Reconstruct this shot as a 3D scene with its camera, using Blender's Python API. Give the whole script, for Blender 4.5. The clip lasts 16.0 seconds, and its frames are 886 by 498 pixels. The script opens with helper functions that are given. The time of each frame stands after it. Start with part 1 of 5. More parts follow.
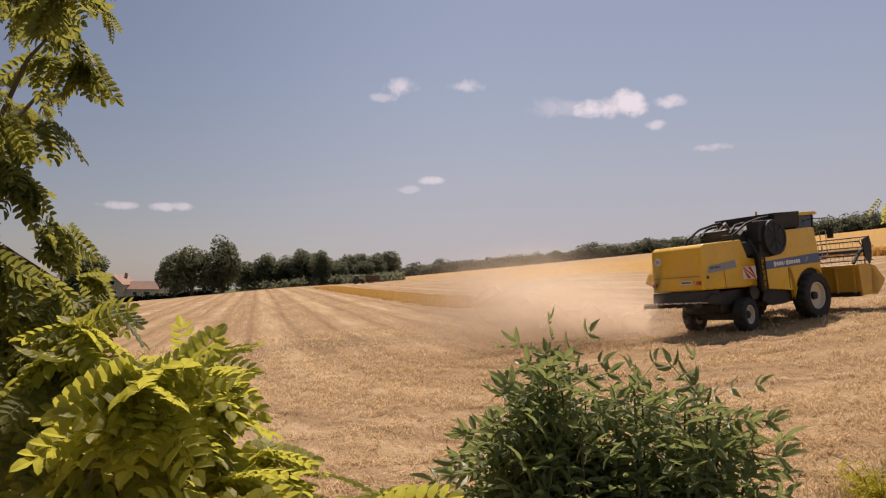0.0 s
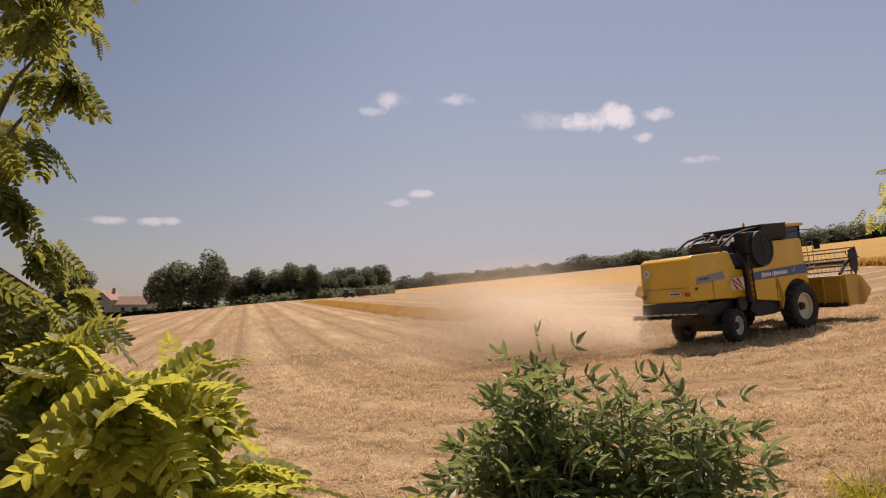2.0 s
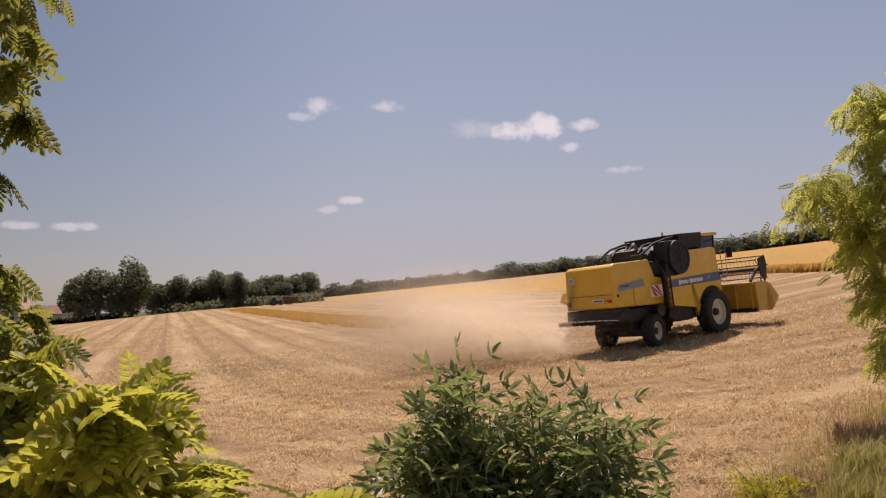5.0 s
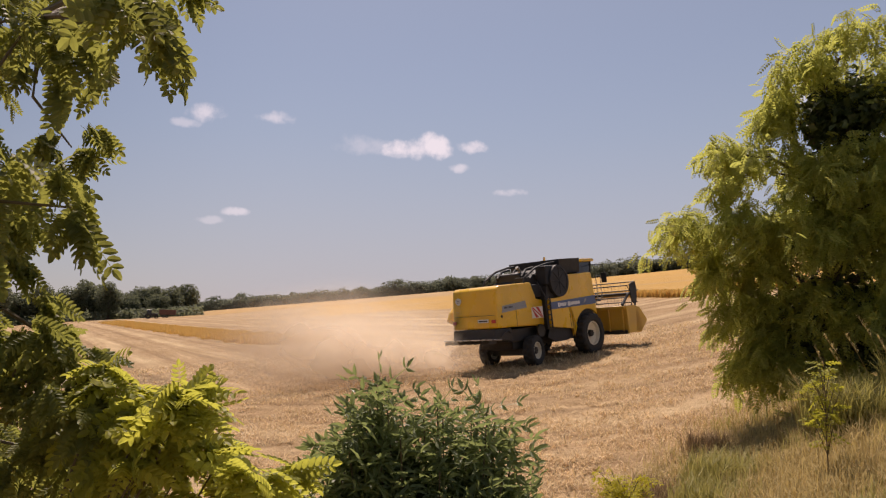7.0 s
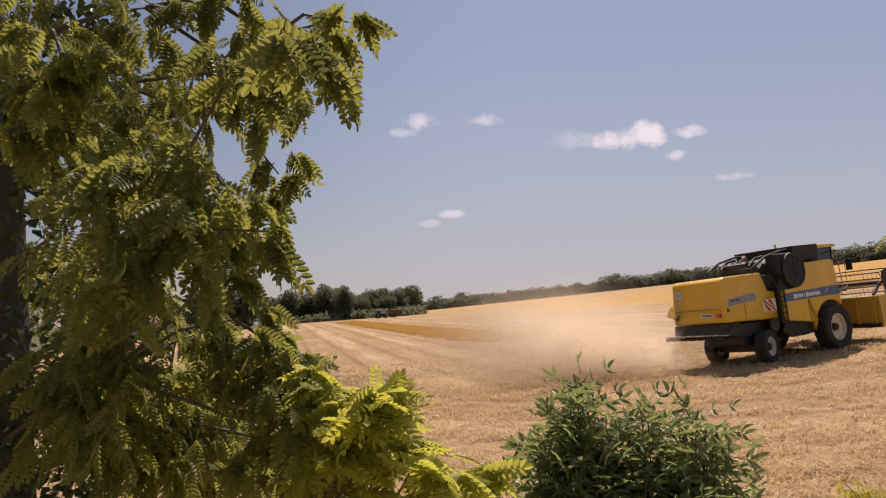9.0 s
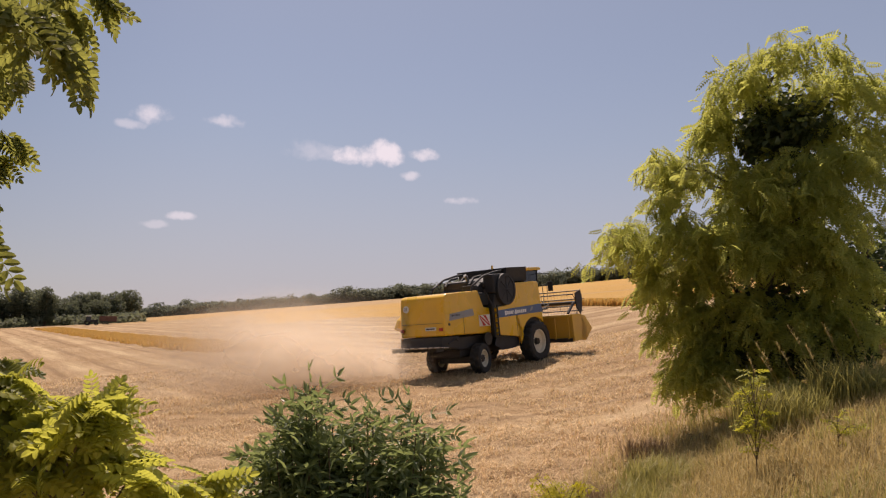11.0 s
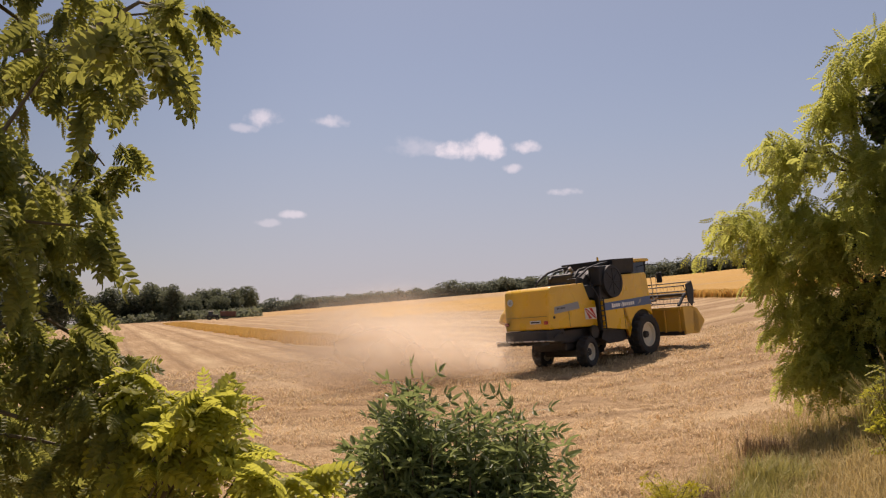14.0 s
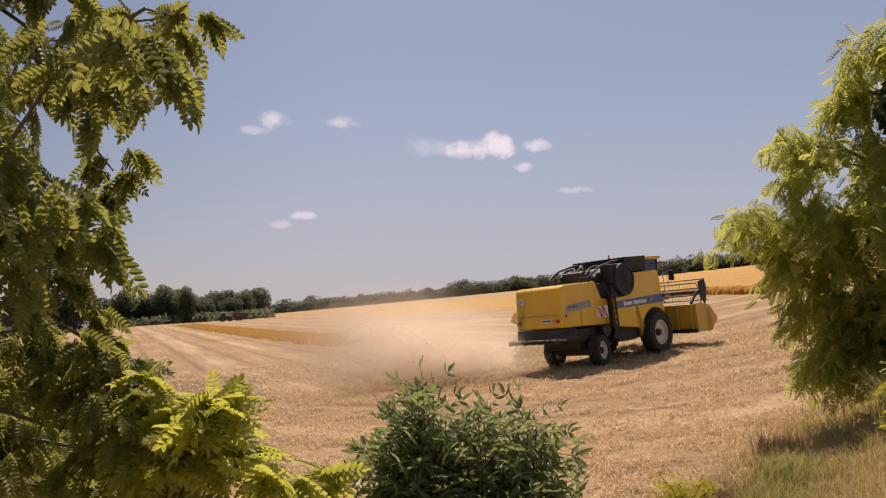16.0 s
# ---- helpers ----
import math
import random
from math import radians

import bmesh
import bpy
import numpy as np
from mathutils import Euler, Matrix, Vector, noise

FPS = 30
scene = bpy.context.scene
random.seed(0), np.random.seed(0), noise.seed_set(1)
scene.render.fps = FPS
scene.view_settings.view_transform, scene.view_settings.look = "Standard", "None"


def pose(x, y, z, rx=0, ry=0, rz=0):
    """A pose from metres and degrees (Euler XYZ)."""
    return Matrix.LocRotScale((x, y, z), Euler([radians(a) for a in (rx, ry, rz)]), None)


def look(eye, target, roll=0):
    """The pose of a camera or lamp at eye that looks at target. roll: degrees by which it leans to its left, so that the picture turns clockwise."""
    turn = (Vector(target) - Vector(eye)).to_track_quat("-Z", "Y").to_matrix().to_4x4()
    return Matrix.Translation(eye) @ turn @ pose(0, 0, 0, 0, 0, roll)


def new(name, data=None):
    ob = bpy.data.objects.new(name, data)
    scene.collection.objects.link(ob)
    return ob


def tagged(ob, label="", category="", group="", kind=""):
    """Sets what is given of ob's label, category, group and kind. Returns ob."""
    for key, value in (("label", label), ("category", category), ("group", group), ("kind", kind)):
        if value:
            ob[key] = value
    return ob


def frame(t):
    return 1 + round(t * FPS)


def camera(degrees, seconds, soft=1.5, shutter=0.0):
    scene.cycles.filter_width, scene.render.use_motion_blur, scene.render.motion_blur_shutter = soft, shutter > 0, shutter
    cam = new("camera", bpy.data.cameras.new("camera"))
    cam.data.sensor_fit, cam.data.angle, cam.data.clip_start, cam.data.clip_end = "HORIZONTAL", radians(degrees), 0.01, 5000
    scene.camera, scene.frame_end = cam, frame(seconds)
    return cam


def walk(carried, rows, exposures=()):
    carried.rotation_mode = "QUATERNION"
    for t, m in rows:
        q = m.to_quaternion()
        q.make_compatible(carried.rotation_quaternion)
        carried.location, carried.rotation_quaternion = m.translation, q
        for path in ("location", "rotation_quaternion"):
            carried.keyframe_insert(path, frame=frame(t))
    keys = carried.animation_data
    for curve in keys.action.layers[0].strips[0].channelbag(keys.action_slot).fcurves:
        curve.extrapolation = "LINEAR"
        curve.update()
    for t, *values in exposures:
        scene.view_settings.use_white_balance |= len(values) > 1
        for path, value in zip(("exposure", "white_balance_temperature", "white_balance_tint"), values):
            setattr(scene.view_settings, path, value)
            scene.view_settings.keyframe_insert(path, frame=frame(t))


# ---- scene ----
cam = camera(63.0, 16.0, soft=1.2)
PATH = [
    (0, (-0.006, -0.036, 1.908), (-0.006, 1.961, 2.006), 0.1),
    (0.5, (-0.004, -0.04, 1.909), (0.004, 1.957, 2.013), 0.1),
    (1, (-0.004, -0.041, 1.909), (0.012, 1.955, 2.024), -0.0),
    (1.5, (-0.001, -0.049, 1.911), (0.02, 1.947, 2.036), -0.2),
    (2, (0.002, -0.055, 1.91), (0.03, 1.94, 2.044), -0.3),
    (2.5, (0.005, -0.057, 1.915), (0.0, 1.939, 2.046), -0.5),
    (3, (0.034, -0.059, 1.915), (-0.052, 1.935, 2.037), -0.5),
    (3.5, (0.073, -0.086, 1.916), (-0.059, 1.906, 2.037), -0.2),
    (4, (0.088, -0.102, 1.911), (-0.071, 1.887, 2.044), -0.3),
    (4.5, (0.065, -0.146, 1.914), (0.056, 1.849, 2.047), -0.5),
    (5, (0.006, -0.259, 1.933), (0.227, 1.723, 2.085), -0.6),
    (7.5, (-0.249, -0.896, 1.963), (0.278, 1.022, 2.166), 0.5),
    (8, (-0.212, -0.886, 1.971), (0.069, 1.084, 2.167), 0.5),
    (8.5, (-0.152, -0.884, 1.976), (-0.104, 1.103, 2.197), 0.7),
    (9, (-0.15, -0.872, 1.979), (-0.207, 1.118, 2.169), -0.5),
    (9.5, (-0.171, -0.826, 1.968), (0.145, 1.14, 2.161), -1.6),
    (10, (-0.196, -0.844, 1.963), (0.41, 1.049, 2.189), -0.9),
    (12.5, (-0.115, -0.979, 1.98), (0.537, 0.902, 2.173), 1.7),
    (13, (-0.126, -0.942, 1.981), (0.428, 0.971, 2.164), 1.1),
    (13.5, (-0.132, -0.886, 1.975), (0.31, 1.055, 2.168), 0.7),
    (14, (-0.143, -0.909, 1.98), (0.236, 1.044, 2.18), 0.4),
    (14.5, (-0.134, -0.928, 1.984), (0.212, 1.031, 2.183), 0.3),
    (15, (-0.128, -0.911, 1.982), (0.21, 1.051, 2.176), 0.2),
    (15.5, (-0.129, -0.906, 1.982), (0.208, 1.056, 2.176), -0.1),
    (16, (-0.131, -0.919, 1.982), (0.218, 1.041, 2.181), -0.1),
]
walk(cam, [(t, look(eye, target, roll)) for t, eye, target, roll in PATH],
     exposures=((0, -0.06, 7250, 23.5), (5, -0.07, 7200, 23.5), (7.5, 0.03, 7150, 23.5), (16, 0.03, 7150, 23.5)))

# ---- sky, sun, exposure ----
SUN_AZ, SUN_EL = radians(6), radians(58)
world = bpy.data.worlds.new("sky")
scene.world = world
world.use_nodes = True
wn, wl = world.node_tree.nodes, world.node_tree.links
sky = wn.new("ShaderNodeTexSky")
sky.sky_type, sky.sun_disc = "NISHITA", False
sky.sun_elevation, sky.sun_rotation = SUN_EL, SUN_AZ
sky.air_density, sky.dust_density, sky.ozone_density = 1.0, 0.5, 2.5
back = wn["Background"]
back.inputs["Strength"].default_value = 0.085


def cloudy(colour):
    """Small fair-weather clouds at their directions: azimuth, elevation, half width, half height (degrees), weight."""
    clouds = ((12.7, 13.45, 2.4, 0.85, 0.95), (14.3, 13.8, 2.1, 1.05, 0.95), (17.4, 13.8, 1.5, 0.6, 0.75), (16.6, 12.1, 0.9, 0.4, 0.6),
              (-3.4, 15.4, 1.5, 0.9, 0.7), (-4.6, 14.6, 1.3, 0.4, 0.4), (1.8, 15.5, 1.7, 0.6, 0.6), (20.7, 10.2, 1.5, 0.4, 0.6),
              (-1.0, 8.2, 1.0, 0.35, 0.6), (-3.0, 7.5, 1.3, 0.35, 0.35), (-24.2, 5.7, 1.6, 0.35, 0.5), (-21.5, 5.7, 1.3, 0.35, 0.5),
              (-20.0, 5.8, 0.9, 0.35, 0.5), (8.5, 13.8, 2.4, 0.9, 0.3), (42.5, 16.0, 1.8, 0.5, 0.6))
    coord = wn.new("ShaderNodeTexCoord")
    rough = wn.new("ShaderNodeTexNoise")
    rough.inputs["Scale"].default_value, rough.inputs["Detail"].default_value, rough.inputs["Roughness"].default_value = 30, 6, 0.55
    wl.new(coord.outputs["Generated"], rough.inputs["Vector"])
    total = None
    for az, el, wide, high, weight in clouds:
        a, e = radians(az), radians(el)
        ahead = Vector((math.sin(a) * math.cos(e), math.cos(a) * math.cos(e), math.sin(e)))
        side = Vector((math.cos(a), -math.sin(a), 0))
        up = side.cross(ahead)
        squares = []
        for axis, size in ((side, wide), (up, high)):
            dot = wn.new("ShaderNodeVectorMath")
            dot.operation = "DOT_PRODUCT"
            dot.inputs[1].default_value = axis / radians(size)
            wl.new(coord.outputs["Generated"], dot.inputs[0])
            square = wn.new("ShaderNodeMath")
            square.operation = "POWER"
            square.inputs[1].default_value = 2
            away = wn.new("ShaderNodeMath")
            away.operation = "ABSOLUTE"
            wl.new(dot.outputs["Value"], away.inputs[0])
            wl.new(away.outputs[0], square.inputs[0])
            squares.append(square)
        both = wn.new("ShaderNodeMath")
        both.operation = "ADD"
        wl.new(squares[0].outputs[0], both.inputs[0])
        wl.new(squares[1].outputs[0], both.inputs[1])
        ragged = wn.new("ShaderNodeMath")
        ragged.operation, ragged.inputs[1].default_value = "MULTIPLY_ADD", 4.0
        wl.new(rough.outputs["Fac"], ragged.inputs[0])
        wl.new(both.outputs[0], ragged.inputs[2])
        part_of = wn.new("ShaderNodeMapRange")
        part_of.inputs["From Min"].default_value, part_of.inputs["From Max"].default_value = 3.0, 1.75
        part_of.inputs["To Min"].default_value, part_of.inputs["To Max"].default_value = 0, weight
        part_of.interpolation_type = "SMOOTHSTEP"
        wl.new(ragged.outputs[0], part_of.inputs["Value"])
        front = wn.new("ShaderNodeMath")
        front.operation = "MULTIPLY"
        wl.new(part_of.outputs[0], front.inputs[0])
        seen = wn.new("ShaderNodeVectorMath")
        seen.operation = "DOT_PRODUCT"
        seen.inputs[1].default_value = ahead
        wl.new(coord.outputs["Generated"], seen.inputs[0])
        ahead_only = wn.new("ShaderNodeMath")
        ahead_only.operation, ahead_only.inputs[1].default_value = "GREATER_THAN", 0.5
        wl.new(seen.outputs["Value"], ahead_only.inputs[0])
        wl.new(ahead_only.outputs[0], front.inputs[1])
        if total is None:
            total = front
        else:
            more = wn.new("ShaderNodeMath")
            more.operation = "MAXIMUM"
            wl.new(total.outputs[0], more.inputs[0])
            wl.new(front.outputs[0], more.inputs[1])
            total = more
    mix = wn.new("ShaderNodeMix")
    mix.data_type = "RGBA"
    wl.new(total.outputs[0], mix.inputs["Factor"])
    wl.new(colour, mix.inputs["A"])
    mix.inputs["B"].default_value = (9.3, 9.3, 10.2, 1)
    return mix.outputs["Result"]




def hazy(colour):
    """Summer haze, thickest at the horizon."""
    coord = wn.new("ShaderNodeTexCoord")
    split = wn.new("ShaderNodeSeparateXYZ")
    wl.new(coord.outputs["Generated"], split.inputs[0])
    fade = wn.new("ShaderNodeMapRange")
    fade.interpolation_type = "SMOOTHSTEP"
    for key, value in (("From Min", -0.02), ("From Max", 0.38), ("To Min", 0.88), ("To Max", 0.4)):
        fade.inputs[key].default_value = value
    wl.new(split.outputs["Z"], fade.inputs["Value"])
    high = wn.new("ShaderNodeMapRange")
    high.inputs["From Min"].default_value, high.inputs["From Max"].default_value = 0.02, 0.25
    wl.new(split.outputs["Z"], high.inputs["Value"])
    # thinner away from the sunny side of the valley
    thin = wn.new("ShaderNodeMapRange")
    thin.interpolation_type = "SMOOTHSTEP"
    for key, value in (("From Min", -0.55), ("From Max", 0.1), ("To Min", 0.55), ("To Max", 1.0)):
        thin.inputs[key].default_value = value
    wl.new(split.outputs["X"], thin.inputs["Value"])
    depth = wn.new("ShaderNodeMath")
    depth.operation = "MULTIPLY"
    wl.new(fade.outputs[0], depth.inputs[0])
    wl.new(thin.outputs[0], depth.inputs[1])
    mix = wn.new("ShaderNodeMix")
    mix.data_type = "RGBA"
    wl.new(depth.outputs[0], mix.inputs["Factor"])
    wl.new(colour, mix.inputs["A"])
    tint = wn.new("ShaderNodeMix")
    tint.data_type = "RGBA"
    wl.new(high.outputs[0], tint.inputs["Factor"])
    tint.inputs["A"].default_value, tint.inputs["B"].default_value = (5.0, 5.12, 5.8, 1), (4.3, 5.12, 6.0, 1)
    wl.new(tint.outputs["Result"], mix.inputs["B"])
    # the sky deepens away from the bright side
    deep = wn.new("ShaderNodeMapRange")
    deep.interpolation_type = "SMOOTHSTEP"
    for key, value in (("From Min", -0.6), ("From Max", 0.08), ("To Min", 0.7), ("To Max", 1.0)):
        deep.inputs[key].default_value = value
    wl.new(split.outputs["X"], deep.inputs["Value"])
    scaled = wn.new("ShaderNodeVectorMath")
    scaled.operation = "SCALE"
    wl.new(mix.outputs["Result"], scaled.inputs[0])
    wl.new(deep.outputs[0], scaled.inputs["Scale"])
    return scaled.outputs[0]


wl.new(cloudy(hazy(sky.outputs["Color"])), back.inputs["Color"])

sun = new("sun", bpy.data.lights.new("sun", "SUN"))
sun.data.energy, sun.data.angle, sun.data.color = 5.0, radians(0.53), (1.0, 0.93, 0.82)
sun.matrix_world = look((0, 0, 0), (-math.sin(SUN_AZ) * math.cos(SUN_EL), -math.cos(SUN_AZ) * math.cos(SUN_EL), -math.sin(SUN_EL)))


# ---- materials ----
def mixed(nodes, links, fac, a, b):
    m = nodes.new("ShaderNodeMix")
    m.data_type = "RGBA"
    for socket, value in (("Factor", fac), ("A", a), ("B", b)):
        if isinstance(value, (tuple, list)):
            m.inputs[socket].default_value = (*value, 1)
        elif isinstance(value, (int, float)):
            m.inputs[socket].default_value = value
        else:
            links.new(value, m.inputs[socket])
    return m.outputs["Result"]


def noise_of(nodes, links, coord, scale, detail=4, low=0.35, high=0.65, stretch=None):
    n = nodes.new("ShaderNodeTexNoise")
    n.inputs["Scale"].default_value, n.inputs["Detail"].default_value = scale, detail
    if stretch:
        mapping = nodes.new("ShaderNodeMapping")
        mapping.inputs["Scale"].default_value, mapping.inputs["Rotation"].default_value = stretch[:3], (0, 0, stretch[3])
        links.new(coord, mapping.inputs["Vector"])
        coord = mapping.outputs["Vector"]
    links.new(coord, n.inputs["Vector"])
    r = nodes.new("ShaderNodeMapRange")
    r.inputs["From Min"].default_value, r.inputs["From Max"].default_value = low, high
    links.new(n.outputs["Fac"], r.inputs["Value"])
    return r.outputs["Result"]


def material(name, colour, worn, scale=3, fine=40, rough=0.6, metal=0.0, bump=0.2, amount=0.5, coat=0.0):
    """A surface with wear at two scales: large stains towards the worn colour, fine grain in tone and relief."""
    m = bpy.data.materials.new(name)
    m.use_nodes = True
    n, l = m.node_tree.nodes, m.node_tree.links
    b = n["Principled BSDF"]
    coord = n.new("ShaderNodeTexCoord").outputs["Object"]
    large = noise_of(n, l, coord, scale, 6, 0.42, 0.75)
    small = noise_of(n, l, coord, fine, 3, 0.3, 0.7)
    dim = n.new("ShaderNodeMath")
    dim.operation, dim.inputs[1].default_value = "MULTIPLY", amount
    l.new(large, dim.inputs[0])
    base = mixed(n, l, dim.outputs[0], colour, worn)
    grain = mixed(n, l, small, tuple(c * 0.86 for c in colour), tuple(min(1, c * 1.1) for c in colour))
    l.new(mixed(n, l, 0.35, base, grain), b.inputs["Base Color"])
    r = n.new("ShaderNodeMapRange")
    r.inputs["To Min"].default_value, r.inputs["To Max"].default_value = max(0.05, rough - 0.12), min(1, rough + 0.15)
    l.new(large, r.inputs["Value"])
    l.new(r.outputs["Result"], b.inputs["Roughness"])
    b.inputs["Metallic"].default_value, b.inputs["Coat Weight"].default_value = metal, coat
    if bump:
        bm_ = n.new("ShaderNodeBump")
        bm_.inputs["Strength"].default_value, bm_.inputs["Distance"].default_value = bump, 0.01
        l.new(small, bm_.inputs["Height"])
        l.new(bm_.outputs["Normal"], b.inputs["Normal"])
    return m


def leafy(name, dark, light, glow, rough=0.45, through_part=0.35):
    """Leaves: tone varies leaf by leaf, and light comes through the blade."""
    m = bpy.data.materials.new(name)
    m.use_nodes = True
    n, l = m.node_tree.nodes, m.node_tree.links
    b = n["Principled BSDF"]
    island = n.new("ShaderNodeNewGeometry").outputs["Random Per Island"]
    coord = n.new("ShaderNodeTexCoord").outputs["Object"]
    patch = noise_of(n, l, coord, 2.3, 3)
    base = mixed(n, l, island, dark, light)
    base = mixed(n, l, patch, base, mixed(n, l, 0.45, base, light))
    l.new(base, b.inputs["Base Color"])
    b.inputs["Roughness"].default_value, b.inputs["Specular IOR Level"].default_value = rough, 0.32
    t = n.new("ShaderNodeBsdfTranslucent")
    l.new(mixed(n, l, 0.5, base, glow), t.inputs["Color"])
    s = n.new("ShaderNodeMixShader")
    s.inputs[0].default_value = through_part
    l.new(b.outputs[0], s.inputs[1])
    l.new(t.outputs[0], s.inputs[2])
    l.new(s.outputs[0], n["Material Output"].inputs["Surface"])
    return m


YELLOW = material("yellow_paint", (0.8, 0.455, 0.012), (0.62, 0.38, 0.08), 1.2, 30, 0.36, 0, 0.03, 0.55, 0.25)
DUSTY_YELLOW = material("dusty_yellow_paint", (0.64, 0.38, 0.05), (0.5, 0.33, 0.15), 1.6, 25, 0.6, 0, 0.05, 0.8)
BLUE = material("blue_paint", (0.05, 0.095, 0.22), (0.14, 0.15, 0.19), 2, 40, 0.4, 0, 0.02, 0.5, 0.2)
GREY_BLUE = material("grey_blue_paint", (0.28, 0.29, 0.31), (0.33, 0.29, 0.2), 2, 40, 0.45, 0, 0.02)
BLACK = material("black_paint", (0.018, 0.018, 0.02), (0.06, 0.05, 0.04), 3, 50, 0.72, 0, 0.1)
STEEL = material("dusty_dark_steel", (0.032, 0.03, 0.029), (0.11, 0.085, 0.06), 2.5, 30, 0.6, 0.3, 0.2)
BARE = material("bright_steel", (0.42, 0.40, 0.37), (0.3, 0.25, 0.2), 5, 50, 0.35, 0.9, 0.1)
RUBBER = material("dusty_rubber", (0.022, 0.021, 0.02), (0.1, 0.08, 0.055), 4, 40, 0.85, 0, 0.3)
CREAM = material("cream_rim_paint", (0.68, 0.63, 0.5), (0.45, 0.36, 0.22), 3, 30, 0.5, 0, 0.05)
WHITE = material("white_paint", (0.78, 0.78, 0.76), (0.6, 0.56, 0.48), 3, 40, 0.5, 0, 0.02)
RED = material("red_paint", (0.5, 0.03, 0.025), (0.35, 0.07, 0.05), 3, 40, 0.5, 0, 0.02)
BARK = material("grey_brown_bark", (0.12, 0.09, 0.065), (0.05, 0.04, 0.03), 6, 40, 0.9, 0, 0.9)
TWIG = material("green_brown_twig", (0.14, 0.10, 0.05), (0.08, 0.07, 0.03), 8, 60, 0.7, 0, 0.2)
PLASTER = material("cream_render", (0.62, 0.52, 0.40), (0.5, 0.42, 0.33), 0.6, 12, 0.9, 0, 0.2)
TILE = material("brown_clay_tiles", (0.34, 0.2, 0.14), (0.25, 0.15, 0.11), 0.7, 8, 0.8, 0, 0.4)
TAR = material("worn_asphalt", (0.06, 0.06, 0.06), (0.09, 0.085, 0.08), 0.6, 60, 0.85, 0, 0.4)
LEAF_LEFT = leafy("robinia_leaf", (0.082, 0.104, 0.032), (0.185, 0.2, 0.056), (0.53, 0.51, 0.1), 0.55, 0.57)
# brighter copy of the robinia leaf, with sunlight put into its colour
LEAF_LEFT_LIT = leafy("sunlit_robinia_leaf", (0.14, 0.165, 0.036), (0.345, 0.348, 0.066), (0.88, 0.83, 0.12), 0.5, 0.6)
LEAF_RIGHT = leafy("golden_robinia_leaf", (0.2, 0.232, 0.066), (0.37, 0.38, 0.092), (0.82, 0.81, 0.19), 0.55, 0.62)
# one dark green for ivy and for the shaded insides of crowns
LEAF_IVY_SHADE = leafy("ivy_and_shade_leaf", (0.035, 0.055, 0.02), (0.085, 0.11, 0.038), (0.16, 0.2, 0.05), 0.45, 0.3)
LEAF_ELDER = leafy("elder_leaf", (0.072, 0.102, 0.05), (0.215, 0.25, 0.106), (0.5, 0.58, 0.18), 0.42, 0.44)
# far foliage is paler and greyer: distance haze put into the base colours
LEAF_FAR_HAZED = leafy("hazed_broadleaf_foliage", (0.095, 0.11, 0.075), (0.15, 0.165, 0.1), (0.26, 0.28, 0.15), 0.8, 0.45)
LEAF_WOOD_HAZED = leafy("hazed_woodland_foliage", (0.125, 0.14, 0.1), (0.155, 0.17, 0.12), (0.24, 0.26, 0.17), 0.9, 0.48)
LEAF_SAPLING = leafy("yellow_green_leaf", (0.19, 0.215, 0.03), (0.4, 0.39, 0.045), (0.75, 0.68, 0.07), 0.5, 0.5)
LEAF_WEED = leafy("yellow_flowering_weed", (0.2, 0.22, 0.025), (0.56, 0.48, 0.03), (0.8, 0.7, 0.05), 0.6, 0.45)
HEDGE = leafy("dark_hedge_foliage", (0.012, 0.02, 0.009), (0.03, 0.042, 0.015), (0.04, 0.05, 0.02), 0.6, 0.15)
STRAW = leafy("cut_straw", (0.4, 0.26, 0.125), (0.84, 0.63, 0.36), (0.72, 0.53, 0.28), 0.6, 0.3)
WHEAT = leafy("ripe_wheat", (0.42, 0.24, 0.06), (0.7, 0.44, 0.13), (0.75, 0.48, 0.14), 0.6, 0.45)
GRASS = leafy("verge_grass", (0.19, 0.185, 0.05), (0.42, 0.37, 0.12), (0.5, 0.44, 0.13), 0.6, 0.4)
DRY = leafy("dry_grass", (0.29, 0.215, 0.085), (0.6, 0.46, 0.2), (0.58, 0.45, 0.19), 0.7, 0.4)
DEAD = leafy("dead_brown_stalks", (0.17, 0.11, 0.06), (0.34, 0.23, 0.13), (0.3, 0.2, 0.1), 0.8, 0.3)
DARK_GLASS = material("dark_window_glass", (0.02, 0.024, 0.03), (0.03, 0.03, 0.035), 2, 20, 0.12, 0, 0)

# ---- ground ----
EDGE, ACROSS = Vector((4.9, 8.3)), Vector((0.62, -0.79))


def smooth(a, b, v):
    v = np.clip((v - a) / (b - a), 0, 1)
    return v * v * (3 - 2 * v)


def bank(x, y):
    """Metres past the field's edge, towards the road."""
    return (x - EDGE.x) * ACROSS.x + (y - EDGE.y) * ACROSS.y


def field_end(x, y):
    """How far the field reaches in this direction."""
    return 200 + 130 * smooth(-0.25, 0.05, np.arctan2(x, y))


def ground_z(x, y):
    x, y = np.asarray(x, float), np.asarray(y, float)
    r, a = np.hypot(x, y), np.arctan2(x, y)
    end = field_end(x, y)
    slope = 0.0157 + 0.0945 * np.clip(a, -0.8, 0.75) + 3.25 / end
    slope = slope * (1 - smooth(1.2, 3.0, abs(a)))
    z = -1.3 + np.minimum(r, end) * slope - 0.03 * np.clip(r - end, 0, 900)
    z = z + 1.35 * smooth(0, 4.6, bank(x, y)) + 0.03 * np.sin(x * 0.9 + y * 0.31) * np.sin(y * 0.7 - x * 0.2) * np.clip(r / 8, 0, 1)
    return z


